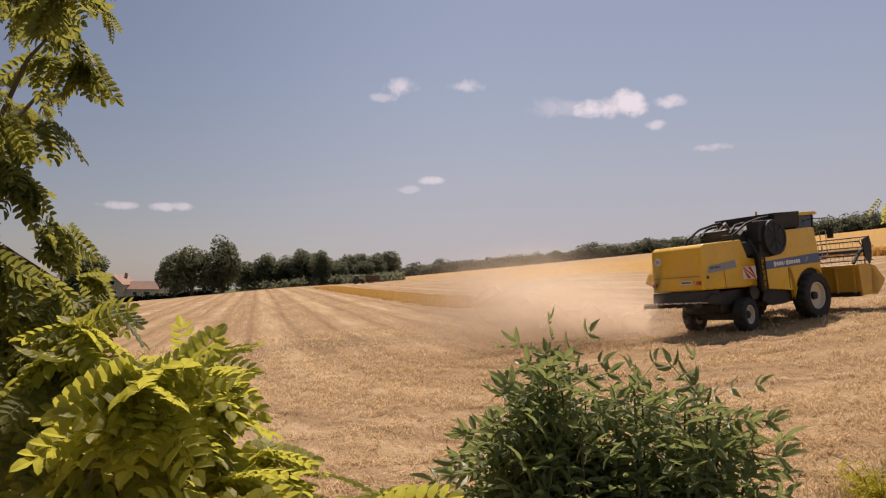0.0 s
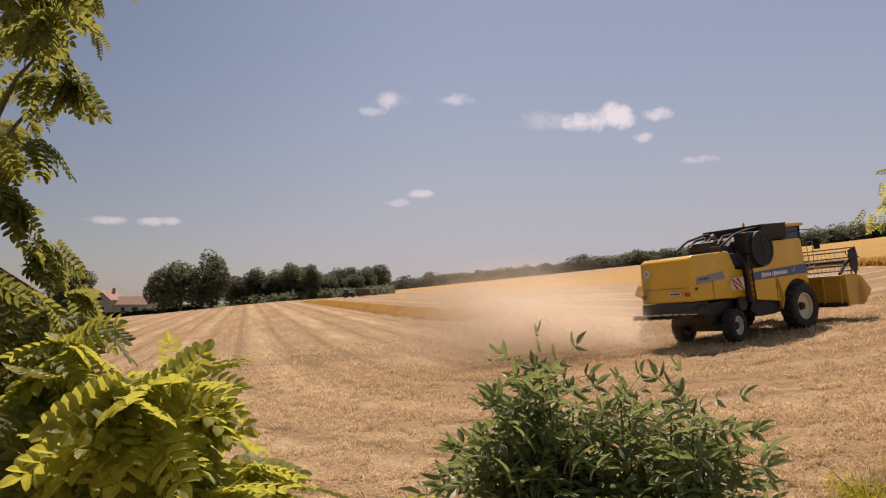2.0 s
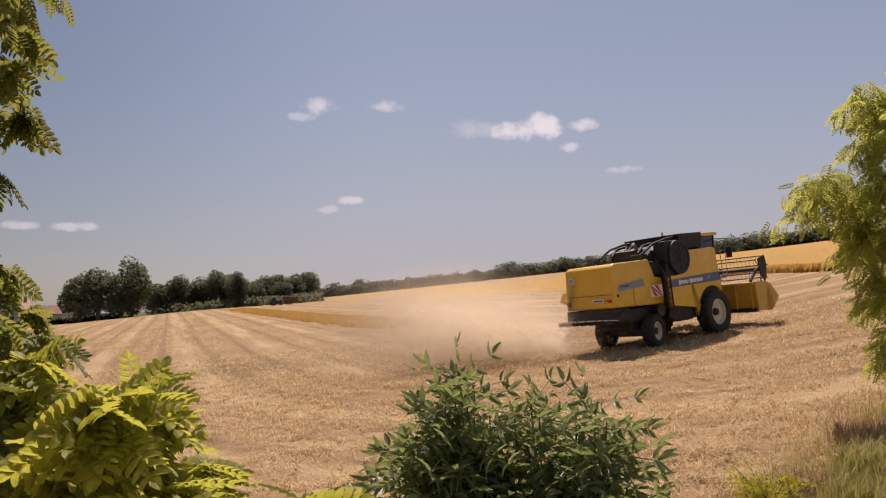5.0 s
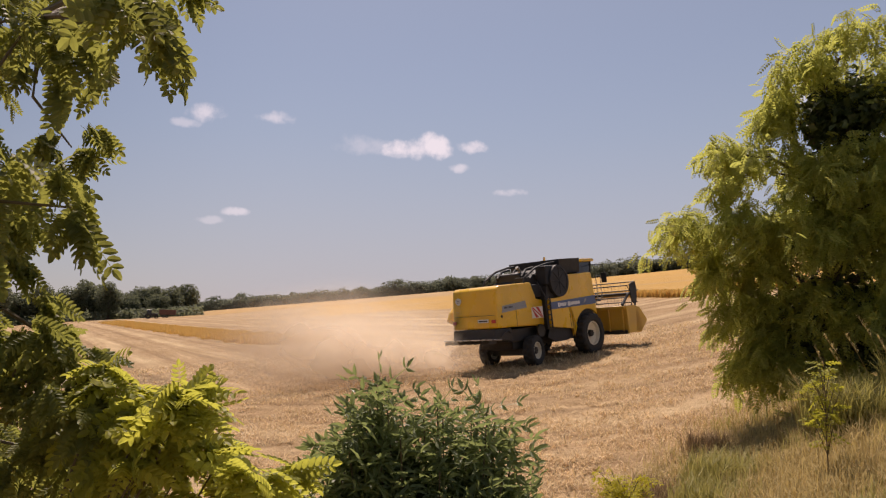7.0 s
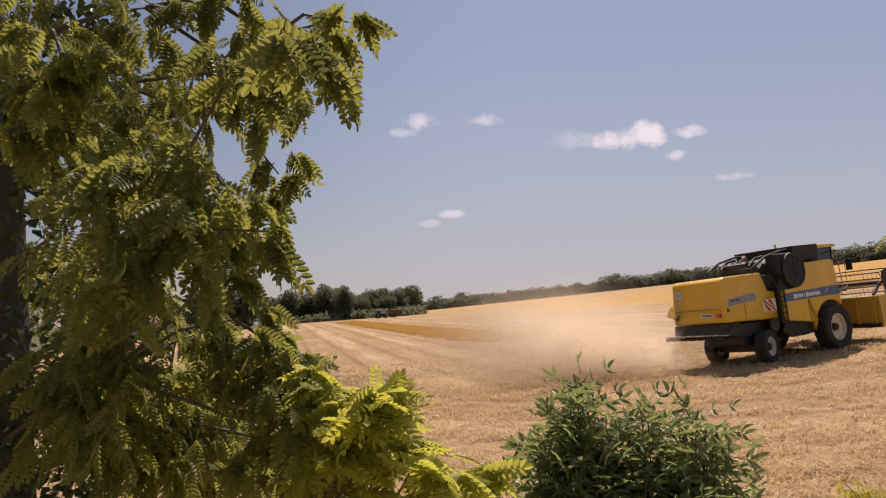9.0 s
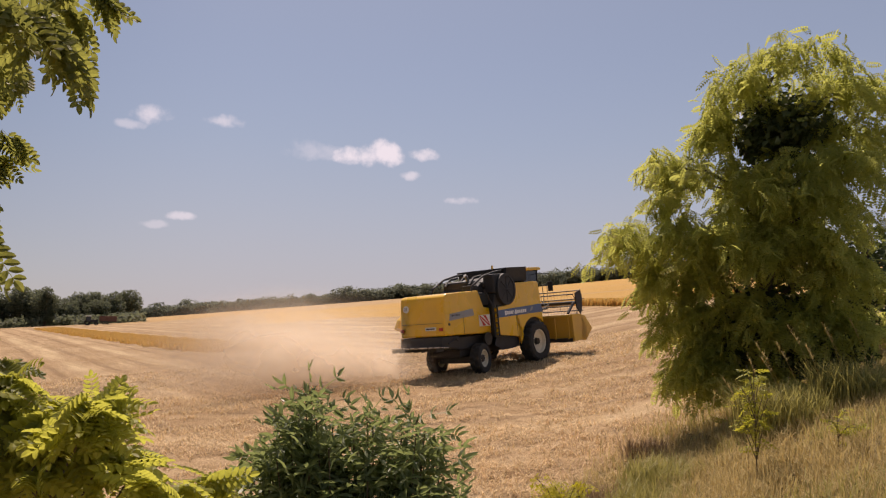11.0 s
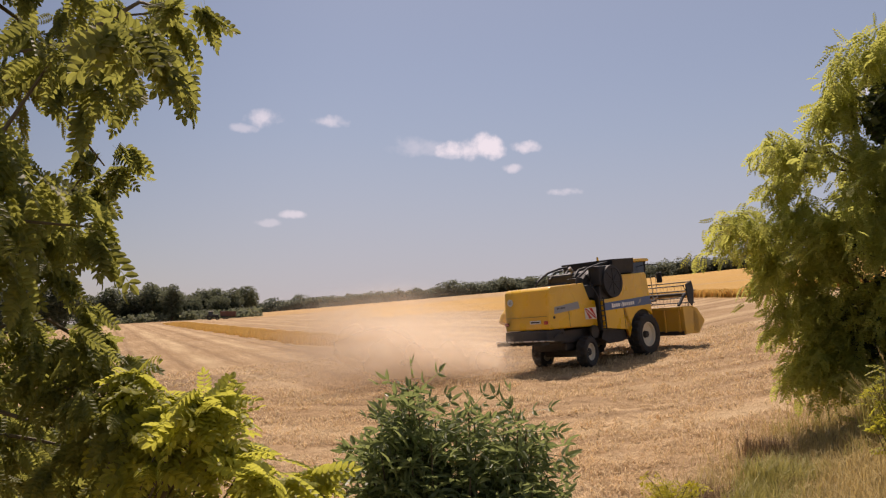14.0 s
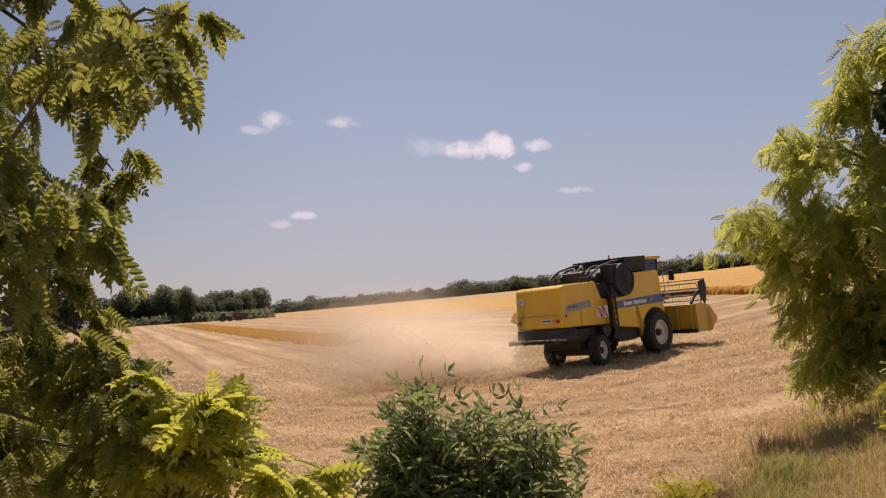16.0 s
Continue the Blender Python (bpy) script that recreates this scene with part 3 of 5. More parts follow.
def build_left_tree():
    rng = np.random.default_rng(11)
    foot = at_ground(-1.85, 1.95, 0.1)
    tree = thing("robinia_tree", "overhanging black locust tree with feathered green leaves beside the bank", "tree", Matrix.Translation(foot))
    inv = np.array(foot)
    sprays = np.array(((-0.39, 1.0, 1.73, 0.13), (-0.59, 1.12, 1.73, 0.16), (-1.46, 2.95, 1.32, 0.41), (-0.38, 0.8, 1.79, 0.06), (-0.35, 0.94, 1.64, 0.14),
                       (-1.5, 2.55, 3.04, 0.3), (-0.4, 0.24, 2.38, 0.09), (-0.89, 1.5, 1.85, 0.13), (-0.85, 1.1, 2.21, 0.2), (-0.76, 1.76, 1.52, 0.26),
                       (-0.77, 1.43, 2.47, 0.09), (-0.22, 0.95, 1.55, 0.09), (-1.44, 2.38, 1.52, 0.41), (-1.27, 2.46, 3.24, 0.29), (-1.25, 1.92, 2.0, 0.18),
                       (-2.07, 3.36, 2.79, 0.28), (-0.54, 1.07, 1.84, 0.09), (-1.95, 3.07, 1.45, 0.5), (-0.42, 0.47, 2.5, 0.09), (-0.53, 0.52, 2.15, 0.09),
                       (-1.34, 1.49, 2.54, 0.42), (-2.16, 2.7, 2.19, 0.39), (-0.62, 1.51, 1.5, 0.22), (-2.37, 2.87, 3.13, 0.4),
                       (-1.28, 1.03, 2.78, 0.26), (-1.02, 1.03, 2.84, 0.22), (-0.8, 1.04, 2.84, 0.16), (-1.36, 1.06, 2.55, 0.26),
                       (-0.52, 1.04, 2.79, 0.12), (-0.62, 1.05, 2.66, 0.13), (-0.74, 1.06, 2.6, 0.15), (-0.86, 1.36, 1.98, 0.18), (-0.74, 1.36, 1.92, 0.14), (-0.93, 1.4, 2.16, 0.19), (-0.98, 1.5, 1.95, 0.2)))
    inner = np.array(((-0.58, 1.2, 1.65, 0.24), (-0.43, 0.94, 1.66, 0.21), (-0.79, 0.58, 2.24, 0.27), (-1.27, 1.82, 1.62, 0.41), (-0.36, 0.84, 1.76, 0.08), (-0.64, 0.64, 2.53, 0.17), (-1.14, 2.69, 1.4, 0.37), (-0.91, 0.83, 2.22, 0.33), (-0.19, 0.83, 1.61, 0.1), (-1.24, 1.35, 1.82, 0.4), (-1.42, 1.69, 2.85, 0.41), (-0.66, 1.09, 2.38, 0.1), (-0.8, 1.26, 1.81, 0.18), (-0.76, 1.62, 2.96, 0.19), (-0.83, 1.38, 2.13, 0.1), (-0.84, 0.62, 2.12, 0.29), (-0.71, 1.14, 1.95, 0.1), (-0.55, 1.15, 1.71, 0.18), (-1.4, 2.44, 3.01, 0.28), (-0.41, 0.73, 2.66, 0.1), (-0.28, 1.06, 1.61, 0.1), (-1.44, 1.79, 1.66, 0.42), (-0.8, 1.52, 2.4, 0.1), (-1.14, 0.86, 2.63, 0.22), (-1.44, 2.91, 1.33, 0.41)))
    low = np.array(((-0.64, 1.04, 1.8, 0.11), (-0.59, 1.07, 1.78, 0.11), (-0.58, 1.0, 1.72, 0.11), (-0.48, 0.99, 1.73, 0.11), (-0.42, 1.03, 1.75, 0.11), (-0.73, 1.22, 1.59, 0.11),
                    (-0.46, 0.88, 1.68, 0.11), (-0.48, 1.12, 1.63, 0.11), (-0.44, 1.2, 1.6, 0.11), (-0.66, 1.19, 1.85, 0.11), (-0.38, 1.11, 1.73, 0.11), (-0.55, 1.14, 1.78, 0.11),
                    (-0.14, 1.06, 1.57, 0.1), (-0.3, 1.1, 1.57, 0.12), (-0.21, 1.14, 1.52, 0.1)))
    every = np.concatenate([sprays, inner, low])
    # low sprays towards the field take the leaf colour with sunlight in it
    lit_low = (every[:, 2] < 2.0) & (every[:, 0] > -0.58)
    robinia_shoots(every[lit_low])
    # trunk and limbs
    top = Vector((-0.25, -0.2, 5.4))
    part("trunk", pipe([(0, 0, 0), (0.04, 0.02, 1.2), (-0.04, -0.05, 2.6), (-0.1, -0.1, 3.9), top], 0.15, 12, None, 0.06), BARK, tree)
    all_sprays = every[~lit_low]
    for x, y, z, r in all_sprays:
        c = Vector((x, y, z)) - Vector(inv)
        larger = all_sprays[all_sprays[:, 3] > r + 0.03]
        gaps = np.linalg.norm(larger[:, :3] - (x, y, z), axis=1) if len(larger) else np.array([9.0])
        start = Vector(larger[gaps.argmin()][:3]) - Vector(inv) if gaps.min() < 0.9 else Vector((-0.1, -0.08, max(0.9, c.z * 0.9)))
        middle = (start + c) / 2 + Vector((0.04 * math.sin(x * 40), 0.05 * math.cos(y * 37), 0.06 * math.sin(z * 29)))
        thick = 0.004 + 0.02 * r
        part("branch", pipe([start, start * 0.5 + middle * 0.5, middle, middle * 0.5 + c * 0.5, c], thick, 6, None, 0.002), TWIG, tree)
    # unseen high crown over the bank, added above the view to shade the inside
    n = 1900
    p = in_ball(rng, n, 0.2) * (1.1, 1.3, 0.8) + (-1.95, 2.7, 4.75)
    high = p[p[:, 2] > 3.75 + 0.4 * (p[:, 1] - 2.0)]
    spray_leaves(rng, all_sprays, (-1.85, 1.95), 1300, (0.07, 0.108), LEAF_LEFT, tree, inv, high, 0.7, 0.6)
    # ivy on the trunk; its dark colour also paints the crown's dim inside
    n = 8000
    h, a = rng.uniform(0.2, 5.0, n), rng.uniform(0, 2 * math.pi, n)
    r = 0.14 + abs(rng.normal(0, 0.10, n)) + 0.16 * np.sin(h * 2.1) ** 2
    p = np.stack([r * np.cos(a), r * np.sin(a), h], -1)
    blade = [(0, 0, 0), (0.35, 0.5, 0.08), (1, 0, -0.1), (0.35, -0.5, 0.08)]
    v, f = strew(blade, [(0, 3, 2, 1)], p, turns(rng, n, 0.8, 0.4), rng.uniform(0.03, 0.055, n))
    mesh_part("ivy_and_shade", v, f, LEAF_IVY_SHADE, tree, "dark ivy wrapped round the trunk, also colouring the crown's shaded inside", kind="stuff")


build_left_tree()


# ---- elder bush ----
def build_elder():
    rng = np.random.default_rng(5)
    foot = at_ground(0.62, 2.3, 0.05)
    bush = thing("elder_bush", "dense green elder bush with toothed feathered leaves on the bank", "bush", Matrix.Translation(foot))
    base = np.array(foot)
    tips = [(0.3, 2.12, 1.7), (0.33, 2.16, 1.66), (0.27, 2.1, 1.62), (0.34, 2.08, 1.6), (0.29, 2.18, 1.56), (0.24, 2.12, 1.54), (0.56, 2.12, 1.6), (0.60, 2.18, 1.57), (0.51, 2.15, 1.55), (0.78, 2.12, 1.58), (0.73, 2.18, 1.55), (0.83, 2.16, 1.53), (0.82, 2.15, 1.5), (0.42, 2.2, 1.45), (0.68, 2.1, 1.42), (0.9, 2.15, 1.38), (0.15, 2.15, 1.4)]
    # three rounded domes grown together, the one beside the robinia tallest
    for share, centre, size in ((38, (0.38, 2.24, 0.88), (0.36, 0.4, 0.81)), (38, (0.6, 2.26, 0.81), (0.42, 0.45, 0.78)),
                                (33, (0.82, 2.26, 0.76), (0.36, 0.4, 0.78)), (18, (0.58, 2.2, 0.6), (0.62, 0.44, 0.52)), (16, (1.05, 2.35, 0.66), (0.27, 0.3, 0.52))):
        count = 0
        while count < share:
            d = rng.normal(size=3)
            d /= np.linalg.norm(d)
            if d[2] < -0.1:
                continue
            tips.append(tuple(np.array(centre) + d * size * rng.uniform(0.7, 1.0)))
            count += 1
    verts, faces = compound_leaf(3, 0.4, 0.17, 0.5, 0.7, True, 1.15, False, 0.014)
    places, rots, sizes = [], [], []
    for k, tip in enumerate(tips):
        t = np.array(tip)
        start = Vector((rng.normal(0, 0.06), rng.normal(0, 0.06), 0))
        end = Vector(t - base)
        bend = start * 0.35 + end * 0.65 + Vector((0, 0, -0.1))
        part("stem", pipe([start, start * 0.5 + bend * 0.5 + Vector((0, 0, 0.05)), bend, bend * 0.45 + end * 0.55, end], 0.007, 5, None, 0.003), TWIG, bush)
        axis = np.array((end - bend).normalized())
        for j in range(7):
            pos = t - axis * (0.004 + 0.04 * j)
            for s in (0, 1):
                places.append(pos + rng.normal(0, 0.006, 3))
                a = j * 1.57 + s * 3.14 + rng.normal(0, 0.35) + k
                lift = 0.8 - 0.22 * j + rng.normal(0, 0.25)
                ax = np.array((math.cos(a), math.sin(a), max(-0.35, lift)))
                ax /= np.linalg.norm(ax)
                ay = np.cross((0, 0, 1) + rng.normal(0, 0.6, 3), ax)
                ay /= np.linalg.norm(ay)
                rots.append(np.stack([ax, ay, np.cross(ax, ay)], -1))
                sizes.append(rng.uniform(0.14, 0.19) * min(1.0, 0.7 + 0.15 * j))
    v, f = strew(verts, faces, np.array(places) - base, np.array(rots), np.array(sizes))
    mesh_part("foliage", v, f, LEAF_ELDER, bush, kind="stuff")


build_elder()


# ---- robinia at the field's edge ----
def build_right_tree():
    rng = np.random.default_rng(8)
    foot = at_ground(9.75, 9.9, 0.1)
    tree = thing("weeping_robinia_tree", "drooping golden-green robinia tree at the edge of the stubble", "tree", Matrix.Translation(foot))
    base = np.array(foot)
    lobes = ((10.30, 9.38, 6.93, 1.05, 0.5), (9.64, 10.0, 6.45, 0.57, 0.55), (10.89, 8.74, 6.34, 0.67, 0.35), (11.17, 8.88, 5.72, 0.53, 0.29),
             (9.3, 10.29, 5.85, 0.25, 0.34), (8.47, 10.94, 5.22, 0.5, 0.26), (9.24, 10.47, 4.82, 0.87, 0.6), (9.59, 9.23, 4.53, 0.83, 0.5),
             (10.5, 8.43, 4.93, 0.61, 0.45), (10.27, 8.83, 4.12, 0.89, 0.55), (10.07, 9.18, 4.98, 0.67, 0.3), (7.99, 11.27, 3.8, 0.5, 0.34),
             (8.73, 10.75, 3.76, 0.7, 0.52), (9.23, 9.7, 3.58, 0.83, 0.55), (9.84, 8.99, 3.4, 0.94, 0.45), (10.46, 8.62, 3.11, 0.47, 0.45),
             (8.72, 10.75, 2.2, 0.33, 0.62), (8.81, 10.69, 1.2, 0.3, 0.45), (9.35, 10.38, 2.19, 0.5, 0.6), (10.6, 8.77, 2.23, 0.45, 0.42),
             (10.36, 9.6, 2.38, 0.65, 0.45), (10.23, 10.14, 4.18, 0.83, 0.55), (8.53, 11.02, 3.04, 0.3, 0.32),
             (9.0, 10.4, 3.0, 0.55, 0.45), (9.1, 10.3, 1.6, 0.42, 0.55), (9.55, 9.6, 2.3, 0.5, 0.5), (10.1, 9.0, 2.2, 0.5, 0.42), (9.5, 9.8, 1.3, 0.5, 0.4))
    part("trunk", pipe([(0, 0, 0), (0.05, 0, 1.5), (0.2, -0.2, 3.2), (0.3, -0.4, 4.4), (0.35, -0.5, 5.3)], 0.2, 12, None, 0.04), BARK, tree)
    verts, faces = compound_leaf(6, 0.27, 0.3, 0.3, 0.4, False)
    places, aims = [], []
    for x, y, z, wide, high in lobes:
        centre = Vector((x, y, z)) - foot
        start = Vector((0.1, -0.1, max(0.8, centre.z - 0.8)))
        mid = (start + centre) / 2 + Vector((0, 0, 0.25))
        part("limb", pipe([start, mid, centre], 0.05, 7, None, 0.012), BARK, tree)
        for k in range(int(48 * wide * high) + 20):
            d = rng.normal(size=3)
            d /= np.linalg.norm(d)
            if d[2] < -0.5:
                d[2] *= -1
            tip = np.array((x, y, z)) + d * (wide, wide, high) * rng.uniform(0.6, 1.06)
            n = int(rng.integers(8, 14))
            hang = rng.uniform(0.2, 0.6)
            u = rng.uniform(0, 1, n)
            out = d * (1, 1, 0) + rng.normal(0, 0.2, 3) * (1, 1, 0)
            p = tip + out * (u * 0.28)[:, None] + rng.normal(0, 0.09, (n, 3))
            p[:, 2] -= hang * u ** 1.6
            places.append(p)
            aims.append(np.tile(out * 0.35, (n, 1)))
    places, aims = np.concatenate(places), np.concatenate(aims)
    rot = turns(rng, len(places), 0.6, 0.4, aims, 0.6)
    v, f = strew(verts, faces, places - base, rot, rng.uniform(0.2, 0.32, len(places)))
    mesh_part("foliage", v, f, LEAF_RIGHT, tree, kind="stuff")
    # dark leaves put the shade of the crown's gaps into colour
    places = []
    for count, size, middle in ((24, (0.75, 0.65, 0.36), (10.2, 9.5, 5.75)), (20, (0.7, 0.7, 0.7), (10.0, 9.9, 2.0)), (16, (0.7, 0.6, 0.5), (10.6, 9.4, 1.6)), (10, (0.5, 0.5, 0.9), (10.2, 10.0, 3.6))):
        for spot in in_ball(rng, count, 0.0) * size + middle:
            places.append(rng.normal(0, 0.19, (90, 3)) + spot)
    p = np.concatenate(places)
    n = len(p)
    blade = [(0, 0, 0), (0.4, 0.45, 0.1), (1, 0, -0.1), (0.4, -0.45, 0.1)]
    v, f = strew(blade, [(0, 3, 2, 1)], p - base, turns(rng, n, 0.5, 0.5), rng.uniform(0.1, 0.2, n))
    mesh_part("ivy_and_shade", v, f, LEAF_IVY_SHADE, tree, "dark inner leaves and ivy, coloured for the shade between the limbs", kind="stuff")


build_right_tree()


# ---- far trees ----
CLUMP = [(0, 0, 0), (0.45, 0.5, 0.12), (1, 0.05, 0), (0.5, -0.5, -0.1)]


def crown_points(rng, n, wide, high, lumps):
    centres = in_ball(rng, lumps, 0.35) * (wide * 0.62, wide * 0.62, high * 0.62)
    pick = rng.integers(0, lumps, n)
    r = rng.uniform(0.28, 0.46, lumps)
    return centres[pick] + in_ball(rng, n, 0.75) * (r[pick, None] * np.array((wide, wide, high)))


def far_tree(x, y, high, wide, seed, mat=LEAF_FAR_HAZED, label="broad round-crowned green tree at the field's edge", n=5200, trunk=0.18):
    rng = np.random.default_rng(seed)
    foot = at_ground(x, y, 0.2)
    tree = thing("broadleaf_tree", label, "tree", Matrix.Translation(foot), group="trees along the field's edge")
    bm = pipe([(0, 0, 0), (0.1, 0, high * 0.3), (0, 0.1, high * 0.6), (0.1, 0, high * 0.85)], 0.035 * high, 8, None, 0.05)
    for k in range(5):
        a = k * 1.3
        pipe([(0.05, 0, high * (0.3 + 0.08 * k)), (math.cos(a) * wide * 0.3, math.sin(a) * wide * 0.3, high * (0.45 + 0.09 * k))], 0.014 * high, 6, bm, 0.05)
    part("trunk", bm, BARK, tree)
    half = high * (1 - trunk) / 2
    p = crown_points(rng, n, wide / 2 * 1.22, half * 1.08, 23) + (0, 0, high - half)
    size = 0.047 * (wide + high) / 2
    v, f = strew(CLUMP, [(0, 3, 2, 1)], p, turns(rng, n, 0.35, 0.5), rng.uniform(0.6, 1.3, n) * size)
    mesh_part("crown", v, f, mat, tree, kind="stuff")


for k, (x, y, high, wide) in enumerate(((-112, 225, 17.5, 16), (-72.5, 196, 13.2, 9.5), (-67, 193, 15.3, 13), (-59.3, 195, 15.6, 10.5),
                                        (-56, 208, 9.5, 9), (-51, 210, 11.5, 8), (-46, 214, 10.5, 10), (-41.5, 212, 12.6, 10), (-37, 216, 10, 9),
                                        (-34.5, 205, 10.0, 6.5), (-30, 222, 9.5, 9), (-26, 226, 10.0, 9), (-21.5, 224, 9.5, 8), (-17.5, 232, 10, 9),
                                        (-48.5, 216, 9, 8), (-39, 219, 11, 9), (-32, 214, 8, 7), (-23.5, 216, 7, 7), (-96, 262, 12, 13), (-84, 264, 11, 12), (-124, 255, 12, 12), (-62, 226, 10, 12))):
    far_tree(x, y, high, wide, 100 + k, trunk=0.06 if k else 0.15)

far_tree(13.7, 10.9, 3.5, 2.6, 140, LEAF_IVY_SHADE, "dark ivy-clad tree behind the golden robinia", 3000, 0.02)


def build_wood():
    """The long wood on the ridge."""
    rng = np.random.default_rng(21)
    trunks = bmesh.new()
    places, sizes = [], []
    for a in np.arange(-0.11, 0.82, 0.0075):
        for row in range(2):
            a2 = a + rng.normal(0, 0.003)
            r = 338 + row * 9 + rng.normal(0, 3)
            x, y = r * math.sin(a2), r * math.cos(a2)
            z = float(ground_z(x, y))
            high = (rng.uniform(5.2, 6.9) + 1.3 * min(1, max(0, (a - 0.12) / 0.2))) * (1.0 if rng.random() > 0.12 else 1.3) * (1.05 - 0.1 * math.sin(a * 9))
            wide = rng.uniform(7, 12)
            n = 620
            p = crown_points(rng, n, wide / 2 * 1.5, high / 2 * 1.1, 8) + (x, y, z + high * 0.42)
            places.append(p)
            sizes.append(rng.uniform(0.5, 1.1, n))
            pipe([(x, y, z - 0.3), (x, y, z + high * 0.6)], 0.2, 5, trunks, 0.08)
    p, s = np.concatenate(places), np.concatenate(sizes)
    v, f = strew(CLUMP, [(0, 3, 2, 1)], p, turns(rng, len(p), 0.35, 0.5), s)
    wood = thing("wood", "long belt of dark green broadleaf woodland along the ridge", "trees", kind="stuff")
    part("trunks", trunks, BARK, wood)
    mesh_part("crowns", v, f, LEAF_WOOD_HAZED, wood, kind="stuff")
    # low scrub under the hedgerow trees
    places = []
    for k in range(120):
        a = rng.uniform(-0.27, -0.06)
        r = rng.uniform(203, 226)
        x, y = r * math.sin(a), r * math.cos(a)
        places.append(in_ball(rng, 60, 0.3) * (2.4, 2.4, 1.6) + (x, y, float(ground_z(x, y)) + 1.0))
    p = np.concatenate(places)
    v, f = strew(CLUMP, [(0, 3, 2, 1)], p, turns(rng, len(p), 0.3, 0.5), rng.uniform(0.6, 1.1, len(p)))
    scrub = new("scrub", add_mesh("scrub", v, f, LEAF_FAR_HAZED))
    tagged(scrub, "low green scrub along the far field edge", "bushes", kind="stuff")


build_wood()


# ---- combine harvester ----
def wheel(parent, x, y, z, radius, width, rim_radius, side, lugs, steer=0.0):
    hub = new("wheel")
    hub.parent = parent
    hub.matrix_basis = pose(x, y, z, 0, 0, steer)
    w = width / 2
    bm, seg = bmesh.new(), lugs * 4
    rings = []
    for k in range(seg):
        a = 2 * math.pi * k / seg
        near, far = (1.0, 0.95) if k % 4 < 2 else (0.95, 1.0)
        outline = [(rim_radius, -w * 0.8), (rim_radius + 0.05, -w), (radius * 0.88, -w), (radius * near, -w * 0.8), (radius * near, -w * 0.05),
                   (radius * far, w * 0.05), (radius * far, w * 0.8), (radius * 0.88, w), (rim_radius + 0.05, w), (rim_radius, w * 0.8)]
        rings.append([bm.verts.new((r * math.cos(a), y_, r * math.sin(a))) for r, y_ in outline])
    for k in range(seg):
        p, q = rings[k], rings[(k + 1) % seg]
        for j in range(10):
            bm.faces.new((p[j], p[(j + 1) % 10], q[(j + 1) % 10], q[j]))
    bmesh.ops.recalc_face_normals(bm, faces=bm.faces)
    part("tyre", bm, RUBBER, hub, "dusty black tractor tyre with deep lugs")
    bm = lathe([(rim_radius, -w * 0.78), (rim_radius + 0.02, w * 0.78), (rim_radius - 0.04, w * 0.8), (rim_radius - 0.06, w * 0.35 * 1), (0.16, w * 0.2),
                (0.16, -w * 0.1), (rim_radius - 0.07, -w * 0.1)], 32)
    rim = part("rim", bm, CREAM, hub, "cream painted wheel rim")
    rim.scale = (1, side, 1)
    bm = rod((0, 0, 0), (0, side * w * 0.55, 0), 0.15, 0.12, 16)
    for k in range(8):
        a = k * math.pi / 4
        rod((0.11 * math.cos(a), side * w * 0.3, 0.11 * math.sin(a)), (0.11 * math.cos(a), side * w * 0.62, 0.11 * math.sin(a)), 0.018, None, 6, bm)
    part("hub", bm, STEEL, hub)


def decal_bars(parent, x0, z0, length, high, y, side, count, mat):
    """Lettering kept as plain bars."""
    bm = bmesh.new()
    step = length / count
    for k in range(count):
        box((x0 + (k + 0.5) * step, y, z0), (step * (0.78 if k != count // 2 - 1 else 0.25), 0.006, high * (1.0 if k in (0, count // 2) else 0.75)), 0, None, bm)
    part("lettering", bm, mat, parent, "pale lettering bars")


def warning_board(parent, m):
    bm = box((0, 0, 0), (0.42, 0.02, 0.42), 0.005)
    board = part("warning_board", bm, WHITE, parent, "white warning board with red diagonal stripes")
    board.matrix_basis = m
    bm = bmesh.new()
    for k in (-1, 0, 1):
        c = k * 0.2
        pts = [(c - 0.055 - 0.19, -0.19), (c + 0.055 - 0.19, -0.19), (c + 0.055 + 0.19, 0.19), (c - 0.055 + 0.19, 0.19)]
        pts = [(-max(-0.2, min(0.2, x)), z) for x, z in pts]
        for y in (-0.014, 0.014):
            bm.faces.new([bm.verts.new((x, y, z)) for x, z in pts])
    part("stripe", bm, RED, board)


